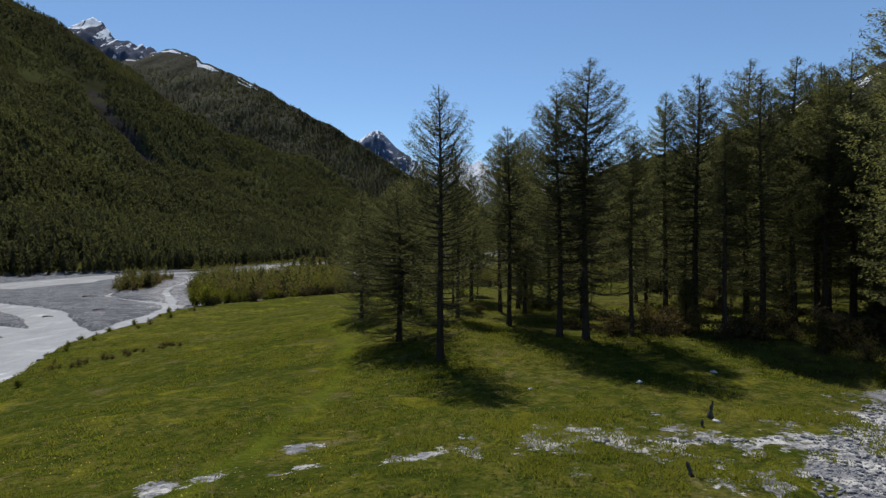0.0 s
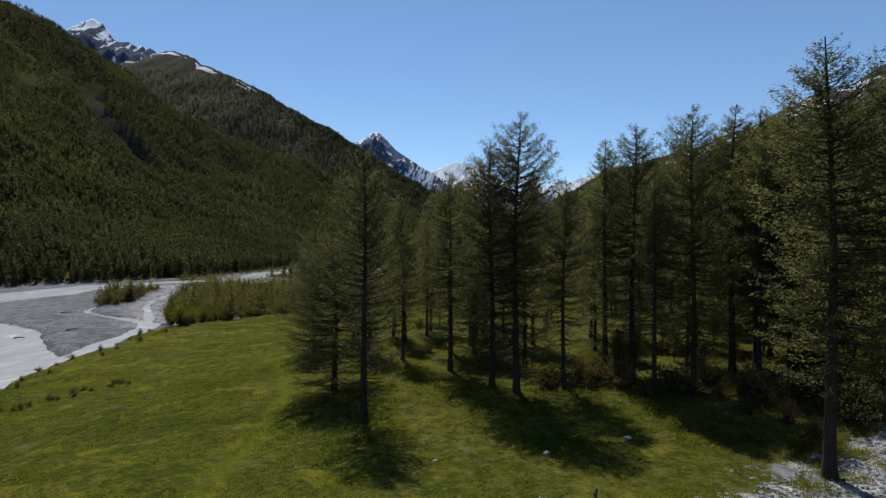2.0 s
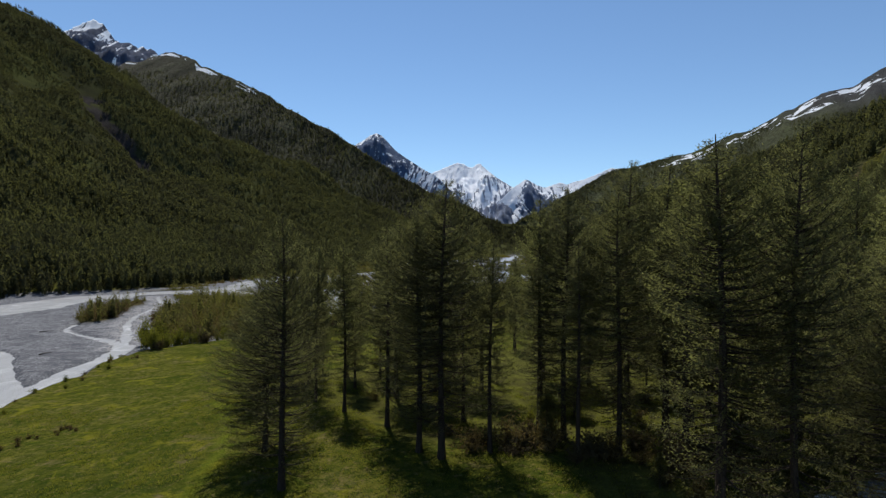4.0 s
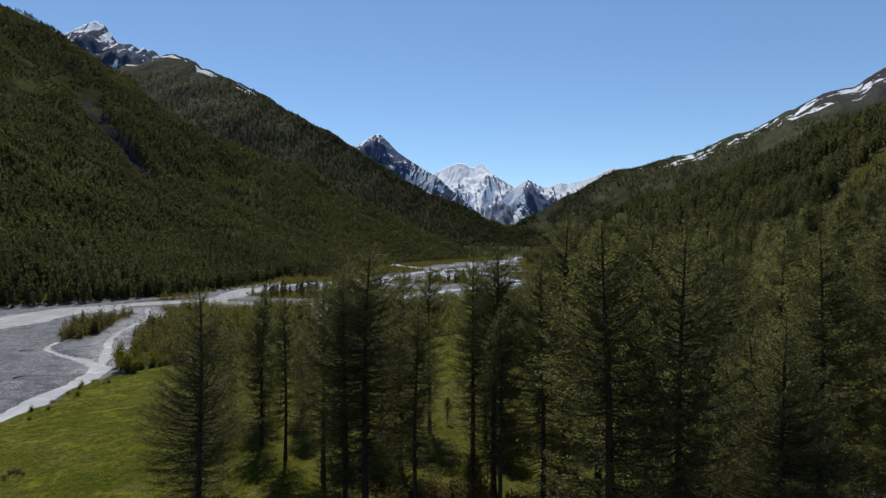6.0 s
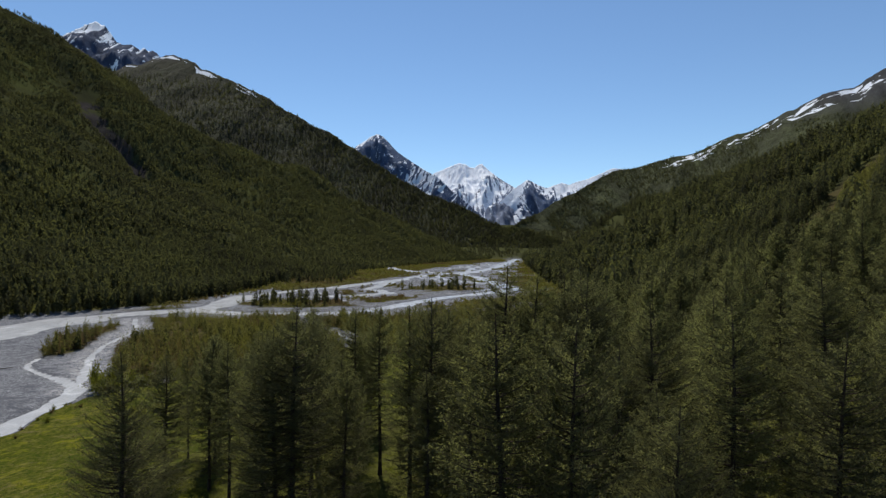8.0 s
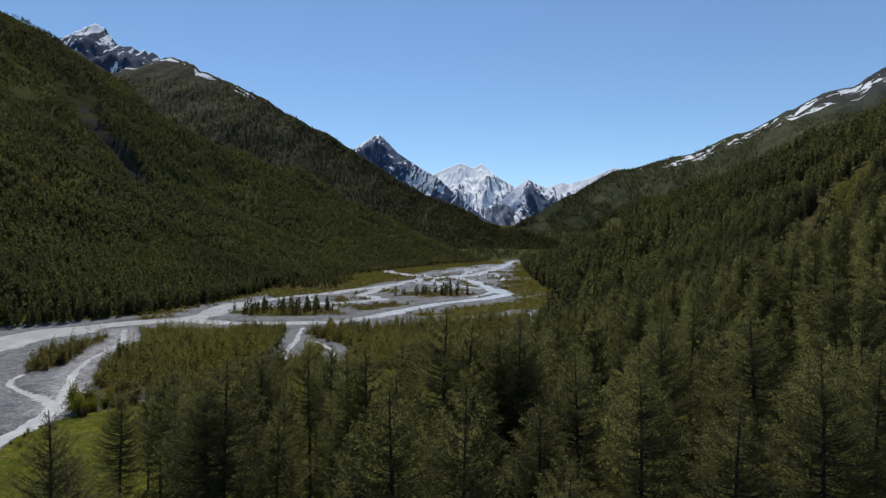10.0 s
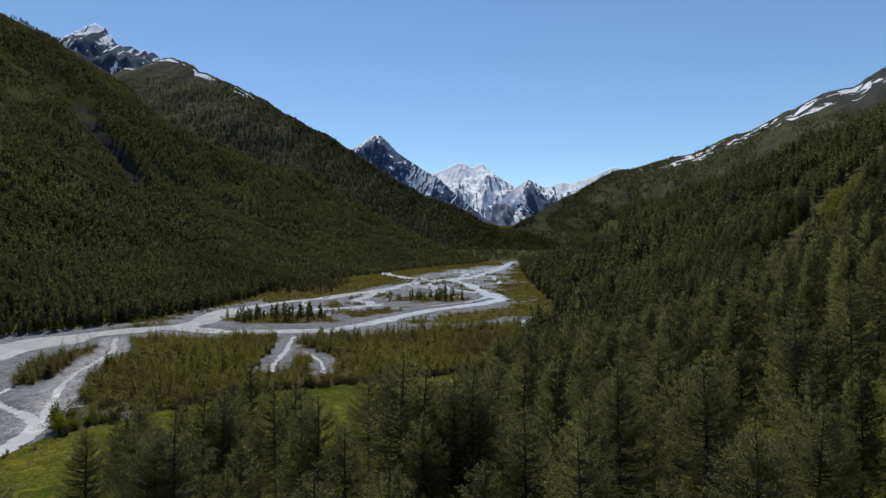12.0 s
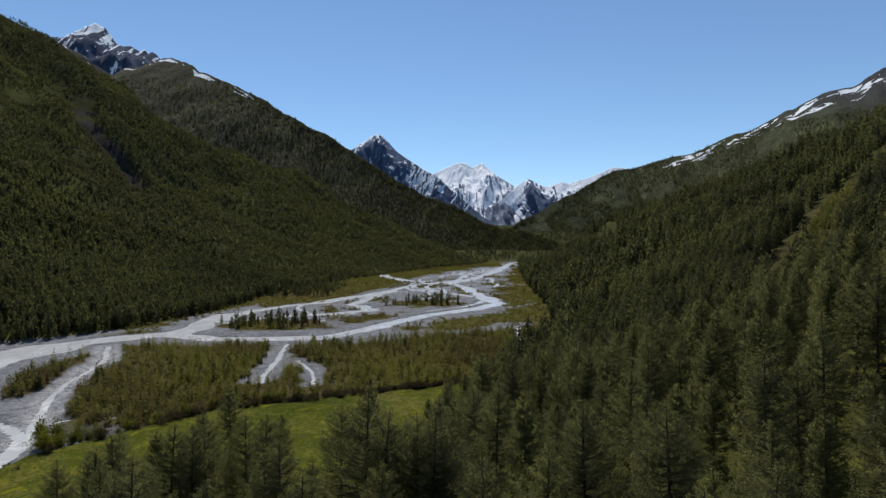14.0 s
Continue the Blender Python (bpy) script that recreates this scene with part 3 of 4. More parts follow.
mountain("snow_peak", "steep pyramid peak coloured blue-grey for haze, streaked with snow gullies",
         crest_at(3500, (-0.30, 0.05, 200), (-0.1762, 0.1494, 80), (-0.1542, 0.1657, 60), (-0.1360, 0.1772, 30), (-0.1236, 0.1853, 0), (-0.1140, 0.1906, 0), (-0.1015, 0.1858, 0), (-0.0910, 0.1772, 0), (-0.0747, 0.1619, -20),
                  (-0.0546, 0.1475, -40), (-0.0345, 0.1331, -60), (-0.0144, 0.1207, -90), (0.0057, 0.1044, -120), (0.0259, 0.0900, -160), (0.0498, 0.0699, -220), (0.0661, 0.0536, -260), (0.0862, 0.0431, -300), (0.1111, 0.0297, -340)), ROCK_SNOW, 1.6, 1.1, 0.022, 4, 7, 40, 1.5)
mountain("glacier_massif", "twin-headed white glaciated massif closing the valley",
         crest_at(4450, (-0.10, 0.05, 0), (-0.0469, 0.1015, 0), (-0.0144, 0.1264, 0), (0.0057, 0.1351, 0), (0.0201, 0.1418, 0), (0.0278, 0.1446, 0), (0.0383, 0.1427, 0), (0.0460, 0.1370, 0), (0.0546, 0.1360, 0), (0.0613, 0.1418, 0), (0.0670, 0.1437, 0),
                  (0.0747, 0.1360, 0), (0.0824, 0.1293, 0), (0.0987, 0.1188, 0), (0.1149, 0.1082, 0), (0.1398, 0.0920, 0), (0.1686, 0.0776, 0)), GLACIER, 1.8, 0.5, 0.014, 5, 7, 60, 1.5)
mountain("snowy_ridge", "snow-covered ridge with bare rock coloured haze-blue at its foot at the head of the valley",
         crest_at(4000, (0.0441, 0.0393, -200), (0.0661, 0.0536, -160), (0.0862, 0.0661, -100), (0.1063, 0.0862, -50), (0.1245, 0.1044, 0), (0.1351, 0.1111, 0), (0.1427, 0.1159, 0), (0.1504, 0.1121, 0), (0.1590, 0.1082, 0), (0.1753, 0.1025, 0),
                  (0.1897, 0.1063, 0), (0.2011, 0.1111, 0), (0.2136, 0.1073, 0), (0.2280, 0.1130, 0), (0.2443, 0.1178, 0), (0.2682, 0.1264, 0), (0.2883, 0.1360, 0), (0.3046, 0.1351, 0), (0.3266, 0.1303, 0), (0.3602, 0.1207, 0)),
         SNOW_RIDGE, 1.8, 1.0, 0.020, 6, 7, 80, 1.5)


# ---- trees ----
def tube(path, radii, sides=6):
    path, radii = np.asarray(path, float), np.asarray(radii, float)
    n = len(path)
    d = np.gradient(path, axis=0)
    d /= np.linalg.norm(d, axis=1)[:, None]
    ref = np.where(np.abs(d[:, 2:3]) > 0.8, [[1.0, 0, 0]], [[0, 0, 1.0]])
    a = np.cross(d, ref)
    a /= np.linalg.norm(a, axis=1)[:, None]
    b = np.cross(d, a)
    th = np.arange(sides) * 2 * math.pi / sides
    v = path[:, None] + radii[:, None, None] * (np.cos(th)[None, :, None] * a[:, None] + np.sin(th)[None, :, None] * b[:, None])
    i = np.arange(n * sides).reshape(n, sides)
    f = np.stack([i[:-1], np.roll(i[:-1], -1, 1), np.roll(i[1:], -1, 1), i[1:]], -1).reshape(-1, 4)
    return v.reshape(-1, 3), f


def join(pieces):
    vs, fs, at = [], [], 0
    for v, f in pieces:
        vs.append(v)
        fs.append(np.asarray(f) + at)
        at += len(v)
    return np.concatenate(vs), np.concatenate(fs)


def slivers(r, centre, direction, length, width):
    """Narrow triangles, one per centre, along the directions."""
    n = len(centre)
    side = np.cross(direction, r.normal(size=(n, 3)))
    side /= np.linalg.norm(side, axis=1)[:, None] + 1e-9
    a = centre - direction * length[:, None] * 0.5
    tip = centre + direction * length[:, None] * 0.5
    v = np.stack([a + side * width[:, None] * 0.5, a - side * width[:, None] * 0.5, tip], 1).reshape(-1, 3)
    return v, np.arange(n * 3).reshape(n, 3)


def unit(v):
    return v / (np.linalg.norm(v, axis=-1, keepdims=True) + 1e-9)


def outline(d, widest):
    """Half width of a crown, 0 to 1, by the share of the height below the tip: a bullet that narrows a little at its skirt."""
    return (1 - (1 - np.minimum(d / widest, 1)) ** 2.1) * (1 - 0.30 * np.maximum(d - 0.5, 0) / 0.5)


def larch_parts(seed, height=20.0, wide=3.0, bare=0.22, layers=30, needles=40000, airy=1.0, low=0.6, rise=0.0, widest=0.38):
    """Trunk, limbs and needles of one larch at the origin: boughs in layered plates, twigs either side of each, needles in tufts along them."""
    r = np.random.default_rng(seed)
    zs = np.linspace(-0.3, height, 22)
    sway = np.stack([np.sin(zs * 0.23 + seed) * 0.12, np.cos(zs * 0.19 + seed * 2) * 0.12], -1) * (zs / height)[:, None] * 2
    rad = 0.0105 * height * (1 - zs.clip(0) / height) ** 0.85 + 0.02
    rad[0] *= 1.5
    rad[1] *= 1.12
    trunk = tube(np.column_stack([sway, zs]), rad, 8)
    limbs, cs, ds, ls, ws, plan = [], [], [], [], [], []
    side_size = 0.84 + 0.2 * r.random(7)
    for k in range(layers):
        h = bare + (0.985 - bare) * max(k + r.uniform(-0.3, 0.3), 0) ** 0.85 / (layers - 1) ** 0.85
        d = 1 - h
        for j in range(int(r.integers(4, 7)) if d > 0.06 else 3):
            a = j * 6.283 / 5 + r.normal(0, 0.35) + 2.4 * k
            length = wide * (float(outline(d, widest)) + 0.07) * r.uniform(0.84, 1.10) * side_size[int(a * 7 / 6.283) % 7]
            if r.random() < 0.08 and d > 0.2:
                length *= r.uniform(0.3, 0.6)
            plan.append((h + r.normal(0, 0.006), d, a, length))
    share = np.array([p[3] ** 1.15 * (low + (2.4 - low) * (1 - p[1]) ** 1.5) for p in plan])
    share = share / share.sum() * needles
    for (h, d, a, length), amount in zip(plan, share):
        lift = rise + 0.80 * (1 - d) ** 1.7 - 0.22 * d + r.normal(0, 0.06)
        z0 = max(min(h, 0.99) * height - max(lift, 0) * 0.9 * length, 0.04 * height)
        ox, oy = np.interp(z0, zs, sway[:, 0]), np.interp(z0, zs, sway[:, 1])
        s = np.linspace(0, 1, 5)
        out = s * length
        up = lift * out - 0.10 * length * np.sin(s * math.pi) + 0.13 * length * s ** 3
        p = np.column_stack([ox + out * math.cos(a), oy + out * math.sin(a), z0 + up])
        p[1:] += r.normal(0, 0.03 * length, (4, 3)) * s[1:, None]
        limbs.append(tube(p, (0.010 + 0.012 * length) * (1.05 - s) + 0.004, 3))
        m = max(10, int(amount))
        tw = max(6, int(length * 8))
        st = r.uniform(0.15, 1.0, tw)
        stem = np.column_stack([np.interp(st, s, p[:, i]) for i in range(3)])
        flank = r.choice([-1.0, 1.0], tw) * r.uniform(0.5, 1.1, tw)
        td = unit(np.column_stack([math.cos(a) * 0.7 - math.sin(a) * flank, math.sin(a) * 0.7 + math.cos(a) * flank, r.normal(0.0, 0.26, tw) + 0.35 * lift]))
        tl = length * r.uniform(0.18, 0.40, tw) * (1.15 - 0.75 * st) + 0.10
        pick = r.integers(0, tw, m)
        c = stem[pick] + td[pick] * (tl[pick] * r.random(m) ** 0.8)[:, None] + r.normal(0, 1, (m, 3)) * [0.10, 0.10, 0.10]
        own = r.random(m) < 0.30
        sb = r.uniform(0.12, 1.0, m)
        c[own] = np.column_stack([np.interp(sb, s, p[:, i]) for i in range(3)])[own] + r.normal(0, 0.075, (own.sum(), 3))
        cs.append(c)
        ds.append(unit(td[pick] * 0.8 + r.normal(0, 0.6, (m, 3))))
        ls.append(r.uniform(0.12, 0.30, m) * airy)
        ws.append(r.uniform(0.045, 0.095, m) * airy)
    cen = np.concatenate(cs)
    axis = np.column_stack([np.interp(cen[:, 2], zs, sway[:, 0]), np.interp(cen[:, 2], zs, sway[:, 1])])
    soft = np.column_stack([unit(cen[:, :2] - axis) * 0.7, np.full(len(cen), 0.65)]) + r.normal(0, 0.25, (len(cen), 3))
    needle = slivers(r, cen, np.concatenate(ds), np.concatenate(ls), np.concatenate(ws))
    return trunk, join(limbs), needle, np.repeat(unit(soft), 3, 0)


def larch_meshes(seed, mat, **kw):
    trunk, limbs, needle, soft = larch_parts(seed, **kw)
    return (mesh_of("trunk", *trunk, BARK, True), mesh_of("branchwork", *limbs, BARK, True), mesh_of("crown", *needle, mat, normals=soft))


LARCHES = [larch_meshes(11, NEEDLES[0], height=20, wide=3.0, bare=0.10, layers=52, needles=27000, airy=0.66, rise=0.25, widest=0.46),
           larch_meshes(12, NEEDLES[0], height=20, wide=3.3, bare=0.14, layers=44, needles=42000, airy=0.68, widest=0.36),
           larch_meshes(13, NEEDLES[1], height=20, wide=2.7, bare=0.22, layers=44, needles=32000, airy=0.68, low=0.45),
           larch_meshes(14, NEEDLES[0], height=20, wide=3.0, bare=0.14, layers=47, needles=35000, airy=0.68, rise=0.06),
           larch_meshes(15, NEEDLES[1], height=20, wide=2.4, bare=0.24, layers=42, needles=27000, airy=0.68, low=0.45),
           larch_meshes(16, NEEDLES[0], height=20, wide=4.4, bare=0.02, layers=57, needles=60000, airy=0.70, low=1.3, rise=0.12, widest=0.62),
           larch_meshes(17, NEEDLES[1], height=20, wide=3.3, bare=0.08, layers=47, needles=40000, airy=0.68, widest=0.48),
           larch_meshes(18, NEEDLES[0], height=20, wide=2.0, bare=0.28, layers=39, needles=19000, airy=0.68, low=0.45)]
COARSE = [larch_meshes(31 + k, NEEDLES[k % 2], height=20, wide=w, bare=b, layers=42, needles=22000, airy=0.98, rise=0.06, widest=q)
          for k, (w, b, q) in enumerate(((3.0, 0.12, 0.40), (2.6, 0.18, 0.36), (3.7, 0.05, 0.55), (2.3, 0.22, 0.34), (3.3, 0.12, 0.48)))]


def larch(x, y, height, kind, turn, meshes, label, girth=1.0, lean=0.0, group="larches of the terrace"):
    tree = new("larch_tree")
    k = height / 20.0
    tree.matrix_world = pose(x, y, float(land(x, y)) - 0.05, lean, 0, turn) @ Matrix.Diagonal((k * girth, k * girth, k, 1))
    trunk, limbs, crown = meshes[kind]
    part("trunk", trunk, tree, "dark furrowed larch trunk")
    tagged(part("branchwork", limbs, tree), kind="stuff")
    part("crown", crown, tree, "thin spring-green needles")
    return tagged(tree, label, "tree", group)


# x, y, height, kind, girth
KEY = [(-0.2, 41.2, 19.2, 0, 1.05), (-9.2, 66.6, 14.4, 5, 1.0), (-3.6, 48.6, 13.2, 5, 1.5), (6.0, 53.6, 18.2, 1, 0.9), (8.6, 62.0, 19.2, 3, 0.8),
       (9.2, 46.6, 19.6, 3, 0.9), (11.0, 45.4, 21.6, 1, 0.95), (14.8, 46.3, 16.4, 2, 0.85), (21.3, 49.7, 21.6, 3, 0.9), (19.6, 52.0, 20.6, 4, 0.9), (21.4, 44.8, 16.6, 7, 0.9),
       (28.3, 55.0, 24.2, 1, 0.9), (24.8, 45.8, 20.4, 6, 0.85), (33.0, 52.0, 22.8, 3, 0.9), (35.6, 54.5, 23.2, 1, 0.9), (25.8, 31.2, 23.4, 2, 1.1), (29.5, 30.6, 23.8, 1, 1.05),
       (30.5, 47.0, 20.4, 2, 0.95), (48.8, 54.0, 21.6, 5, 0.9), (35.4, 31.5, 18.0, 5, 1.0), (41.2, 37.6, 21.5, 6, 1.0), (45.5, 33.5, 20.0, 1, 1.0), (52.0, 36.0, 21.0, 3, 1.05),
       (42.0, 71.0, 20.0, 2, 0.95), (57.0, 68.0, 20.5, 6, 1.0), (1.4, 57.8, 16.5, 2, 0.9), (6.1, 63.0, 19.0, 4, 1.0), (8.4, 66.0, 19.0, 3, 0.9), (12.3, 68.5, 18.6, 6, 0.9), (15.4, 66.0, 19.0, 2, 0.9),
       (23.1, 70.7, 18.8, 3, 1.0), (27.9, 68.0, 19.2, 6, 0.9), (31.0, 66.0, 18.4, 1, 0.9), (35.3, 61.0, 19.0, 3, 1.0), (39.5, 78.0, 18.8, 1, 0.95), (48.9, 69.0, 17.5, 5, 1.0),
       (3.4, 72.0, 14.0, 7, 1.0), (39.0, 46.0, 20.5, 3, 1.0), (44.0, 47.0, 20.0, 2, 1.0), (55.0, 50.0, 21.0, 1, 1.0), (34.9, 50.2, 23.0, 3, 1.0), (30.6, 51.5, 23.4, 4, 1.0)]
r = np.random.default_rng(5)
placed = []
WORDS = ["tall spindly larch with thin spring needles in the grove", "slender larch with feathery green crown beside the meadow", "broad-skirted larch with layered dark branches on the terrace"]
for i, (x, y, h, kind, girth) in enumerate(KEY):
    word = "lone larch with open twiggy crown casting shade on the meadow" if i == 0 else "small bushy larch with skirts down to the grass" if i in (1, 2) else WORDS[0 if kind in (2, 4, 7) else 1 if kind in (0, 3, 6) else 2]
    larch(x, y, h, kind, 70 * i + 40, LARCHES, word, girth * (1.1 if i == 15 else 0.85 if i == 16 else 1.18 if 2 < i < 15 else 1.10))
    placed.append((x, y))


def far_enough(x, y, gap):
    return all((x - a) ** 2 + (y - b) ** 2 > gap * gap for a, b in placed)


tries = 0
while len(placed) < 245 and tries < 14000:
    tries += 1
    x, y = r.uniform(-12, 125), r.uniform(28, 135)
    if abs(x - 36) > 0.78 * y + 14 or float(groves(x, y)) < 0.25 or not far_enough(x, y, 4.0):
        continue
    if x < 31 and y < 44:
        continue
    if x < 36 and r.random() < (0.86 if y < 62 else 0.2 if x < 12 else 0.72):
        continue
    if x >= 30 and y < 78 and r.random() < 0.5:
        continue
    placed.append((x, y))
    h = r.uniform(15.5, 21.5) if r.random() < 0.82 else r.uniform(7, 13)
    if x < 40 and y > 52:
        h = min(h, r.uniform(12.5, 17.5))
    near = math.hypot(x - 30, y) < 52
    larch(x, y, h, int(r.integers(0, 8 if near else 5)), r.uniform(0, 360), LARCHES if near else COARSE,
          "young larch among taller trees in the grove" if h < 14 else WORDS[int(r.integers(0, 2))], r.uniform(0.85, 1.1), r.uniform(-1.5, 1.5))


def forest(name, label, spots, heights, sprays, mat, seed, wide=0.16, category="forest", tones=None):
    """Conifers far too many to count: bullet-shaped crowns of many small drooping sprays."""
    r = np.random.default_rng(seed)
    n, k = len(spots), sprays
    H = heights[:, None]
    d = 0.01 + 0.90 * (np.arange(k)[None, :] + r.random((n, k))) ** 0.72 / k ** 0.72
    girth = wide * r.uniform(0.75, 1.25, (n, 1))
    ang = r.uniform(0, 2 * math.pi, (n, k))
    ragged = 1 + 0.22 * np.sin(2 * ang + r.uniform(0, 6.28, (n, 1))) * np.sin(23 * d + r.uniform(0, 6.28, (n, 1)))
    rad = H * girth * (outline(d, r.uniform(0.34, 0.62, (n, 1))) + 0.02) * ragged * r.uniform(0.55, 1.05, (n, k))
    s = 0.92 * H / math.sqrt(k) * r.uniform(0.7, 1.3, (n, k)) * (0.45 + 0.55 * np.minimum(d / 0.25, 1))
    out = np.stack([np.cos(ang), np.sin(ang)], -1)
    side = np.stack([-out[..., 1], out[..., 0]], -1)
    z = H * (0.97 - d)
    tip = np.concatenate([out * (rad - 0.40 * s)[..., None], (z + 0.62 * s)[..., None]], -1)
    w = (0.40 * s)[..., None]
    skirt = out * (rad + 0.12 * s)[..., None]
    one = np.concatenate([skirt + side * w, (z - s * r.uniform(0.1, 0.5, (n, k)))[..., None]], -1)
    two = np.concatenate([skirt - side * w, (z - s * r.uniform(0.1, 0.5, (n, k)))[..., None]], -1)
    v = np.stack([tip, one, two], 2).reshape(n, k * 3, 3) + spots[:, None, :]
    soft = unit(np.concatenate([out * 0.7, np.full((n, k, 1), 0.6)], -1) + r.normal(0, 0.12, (n, k, 3)))
    me = mesh_of(name, v.reshape(-1, 3), np.arange(n * k * 3).reshape(-1, 3), mat, normals=np.repeat(soft.reshape(-1, 3), 3, 0))
    me.attributes.new("tone", "FLOAT", "POINT").data.foreach_set("value", np.repeat(r.random(n) if tones is None else 0.45 * r.random(n) + 0.55 * tones, k * 3).astype(np.float32))
    return tagged(new(name, me), label, category, kind="stuff")


def forest_stems(name, label, spots, heights):
    """Dark trunks of a wood, one thin tapered stem for each tree."""
    n = len(spots)
    th = np.arange(4) * math.pi / 2
    ring = np.stack([np.cos(th), np.sin(th)], -1)[None] * (0.011 * heights)[:, None, None]
    low = np.concatenate([ring, np.full((n, 4, 1), -0.5)], -1)
    high = np.concatenate([ring * 0.25, np.repeat(0.92 * heights[:, None, None], 4, 1)], -1)
    v = np.concatenate([low, high], 1) + spots[:, None, :]
    f = np.array([(i, (i + 1) % 4, 4 + (i + 1) % 4, 4 + i) for i in range(4)])
    return tagged(new(name, mesh_of(name, v.reshape(-1, 3), (f[None] + 8 * np.arange(n)[:, None, None]).reshape(-1, 4), BARK)), label, "tree trunks", kind="stuff")


def scatter(n, box, ok, seed):
    r = np.random.default_rng(seed)
    x, y = r.uniform(box[0], box[1], n), r.uniform(box[2], box[3], n)
    keep = ok(x, y)
    x, y = x[keep], y[keep]
    return np.column_stack([x, y, land(x, y) - 0.1])


def in_view(x, y, slack=40):
    return (x < 0.80 * y + 36 + slack) & (x > -0.82 * y - slack)


def left_foot(y):
    return np.interp(y, LEFT_FOOT[:, 0], LEFT_FOOT[:, 1])


def right_foot(y):
    return np.interp(y, RIGHT_FOOT[:, 0], RIGHT_FOOT[:, 1])


def rnd(spots, lo, hi, seed):
    return np.random.default_rng(seed).uniform(lo, hi, len(spots)) * np.random.default_rng(seed + 1).choice([1.0, 0.7, 1.15], len(spots), p=[0.7, 0.2, 0.1])


# right-hand hillside, from the grove's back to the far spur
near_right = scatter(16000, (36, 260, 70, 300), lambda x, y: in_view(x, y, 20) & (x > right_foot(y) + 5) & ((groves(x, y) < 0.1) | (y > 136) | (x > 126)) & (fbm(x, y, 0.02, 3, 0.5, 4) > -0.22) & (glade(x, y) < 0.3) & (young_band(x, y) < 0.5), 41)
near_right = near_right[:1500]
near_high = rnd(near_right, 12, 19, 42) * (1 + 0.5 * fbm(near_right[:, 0], near_right[:, 1], 0.03, 3)) * np.random.default_rng(47).choice([1.0, 0.55], len(near_right), p=[0.8, 0.2])
close = np.hypot(near_right[:, 0] - 36, near_right[:, 1]) < 165
forest("hillside_forest", "dense dark larch and pine forest on the hillside", near_right[close], near_high[close], 900, DARK_NEEDLES, 43, 0.17)
forest("mid_hillside_forest", "dense dark larch and pine forest on the hillside", near_right[~close], near_high[~close], 400, DARK_NEEDLES, 48, 0.15)
forest_stems("hillside_trunks", "dark slender trunks of the hillside forest", near_right, near_high)
far_right = scatter(30000, (60, 760, 290, 960), lambda x, y: in_view(x, y, 30) & (x > right_foot(y) - 4) & (fbm(x, y, 0.012, 3, 0.5, 4) > -0.26) & (glade(x, y) < 0.3) & (young_band(x, y) < 0.5), 44)[:6800]
forest("upper_hillside_forest", "dense dark conifer forest climbing the valley side", far_right, rnd(far_right, 12, 20, 45) * (1 + 0.6 * fbm(far_right[:, 0], far_right[:, 1], 0.02, 3)), 95, DARK_NEEDLES, 46, 0.14)
band = scatter(60000, (60, 400, 130, 420), lambda x, y: (young_band(x, y) > 0.3) & (x > right_foot(y)), 49)[:1500]
forest("clearing_growth", "low bright young trees along a hillside clearing", band, rnd(band, 2.5, 6.5, 50), 120, YOUNG_NEEDLES, 51, 0.2, category="young trees")
# left-hand mountain
near_left = scatter(26000, (-420, -60, 150, 560), lambda x, y: in_view(x, y, 30) & (x < left_foot(y) + 2) & (x > left_foot(y) - 110), 51)[:5200]
forest("valley_edge_forest", "dense conifer forest edge along the river plain", near_left, rnd(near_left, 7, 13, 52), 80, DARK_NEEDLES, 53, 0.125)
def streaks(p):
    """Lighter and darker bands that run down the slopes."""
    return np.clip(0.5 + 1.5 * fbm(0.35 * p[:, 0] + 0.8 * p[:, 1], 0.25 * (0.7 * p[:, 0] - 0.4 * p[:, 1]), 0.011, 4, 0.55, 2), 0, 1)


far_left = scatter(170000, (-1100, 120, 200, 1250), lambda x, y: in_view(x, y, 30) & (x < left_foot(y) + 4) & ((x < left_foot(y) - 95) | (y > 540)), 54)
far_left = far_left[far_left[:, 2] < 475 + 25 * np.random.default_rng(8).random(len(far_left))]
far_left = far_left[(ravine(far_left[:, 0], far_left[:, 1]) > 16) | (np.random.default_rng(9).random(len(far_left)) < 0.25) | (far_left[:, 1] < 620)]
middle = far_left[np.hypot(far_left[:, 0], far_left[:, 1]) < 640][:20000]
high = far_left[np.hypot(far_left[:, 0], far_left[:, 1]) >= 640][:40000]
forest("mountainside_forest", "green and dark conifer forest covering the mountainside", middle, rnd(middle, 6, 11, 55), 26, DARK_NEEDLES, 56, 0.15, tones=0.25 + 0.75 * streaks(middle))
forest("upper_mountainside_forest", "fine dense forest high on the mountainside", high, rnd(high, 5, 9, 57), 14, DARK_NEEDLES, 58, 0.18, tones=(0.2 + 0.8 * streaks(high)) * smooth(450, 350, high[:, 2]))
head = scatter(14000, (-250, 700, 1040, 2300), lambda x, y: in_view(x, y, 0) & (np.abs(x - 120) < 420) & (channel_depth(x, y) < 0.05) & ((y > 1200 + 150 * fbm(x, y, 0.01, 3)) | (x > right_foot(y)) | (x < left_foot(y))), 59)[:6000]
forest("valley_head_forest", "dark forest filling the head of the valley", head, rnd(head, 8, 12, 60), 15, DARK_NEEDLES, 60, 0.2, tones=np.zeros(len(head)))


MASKED = []


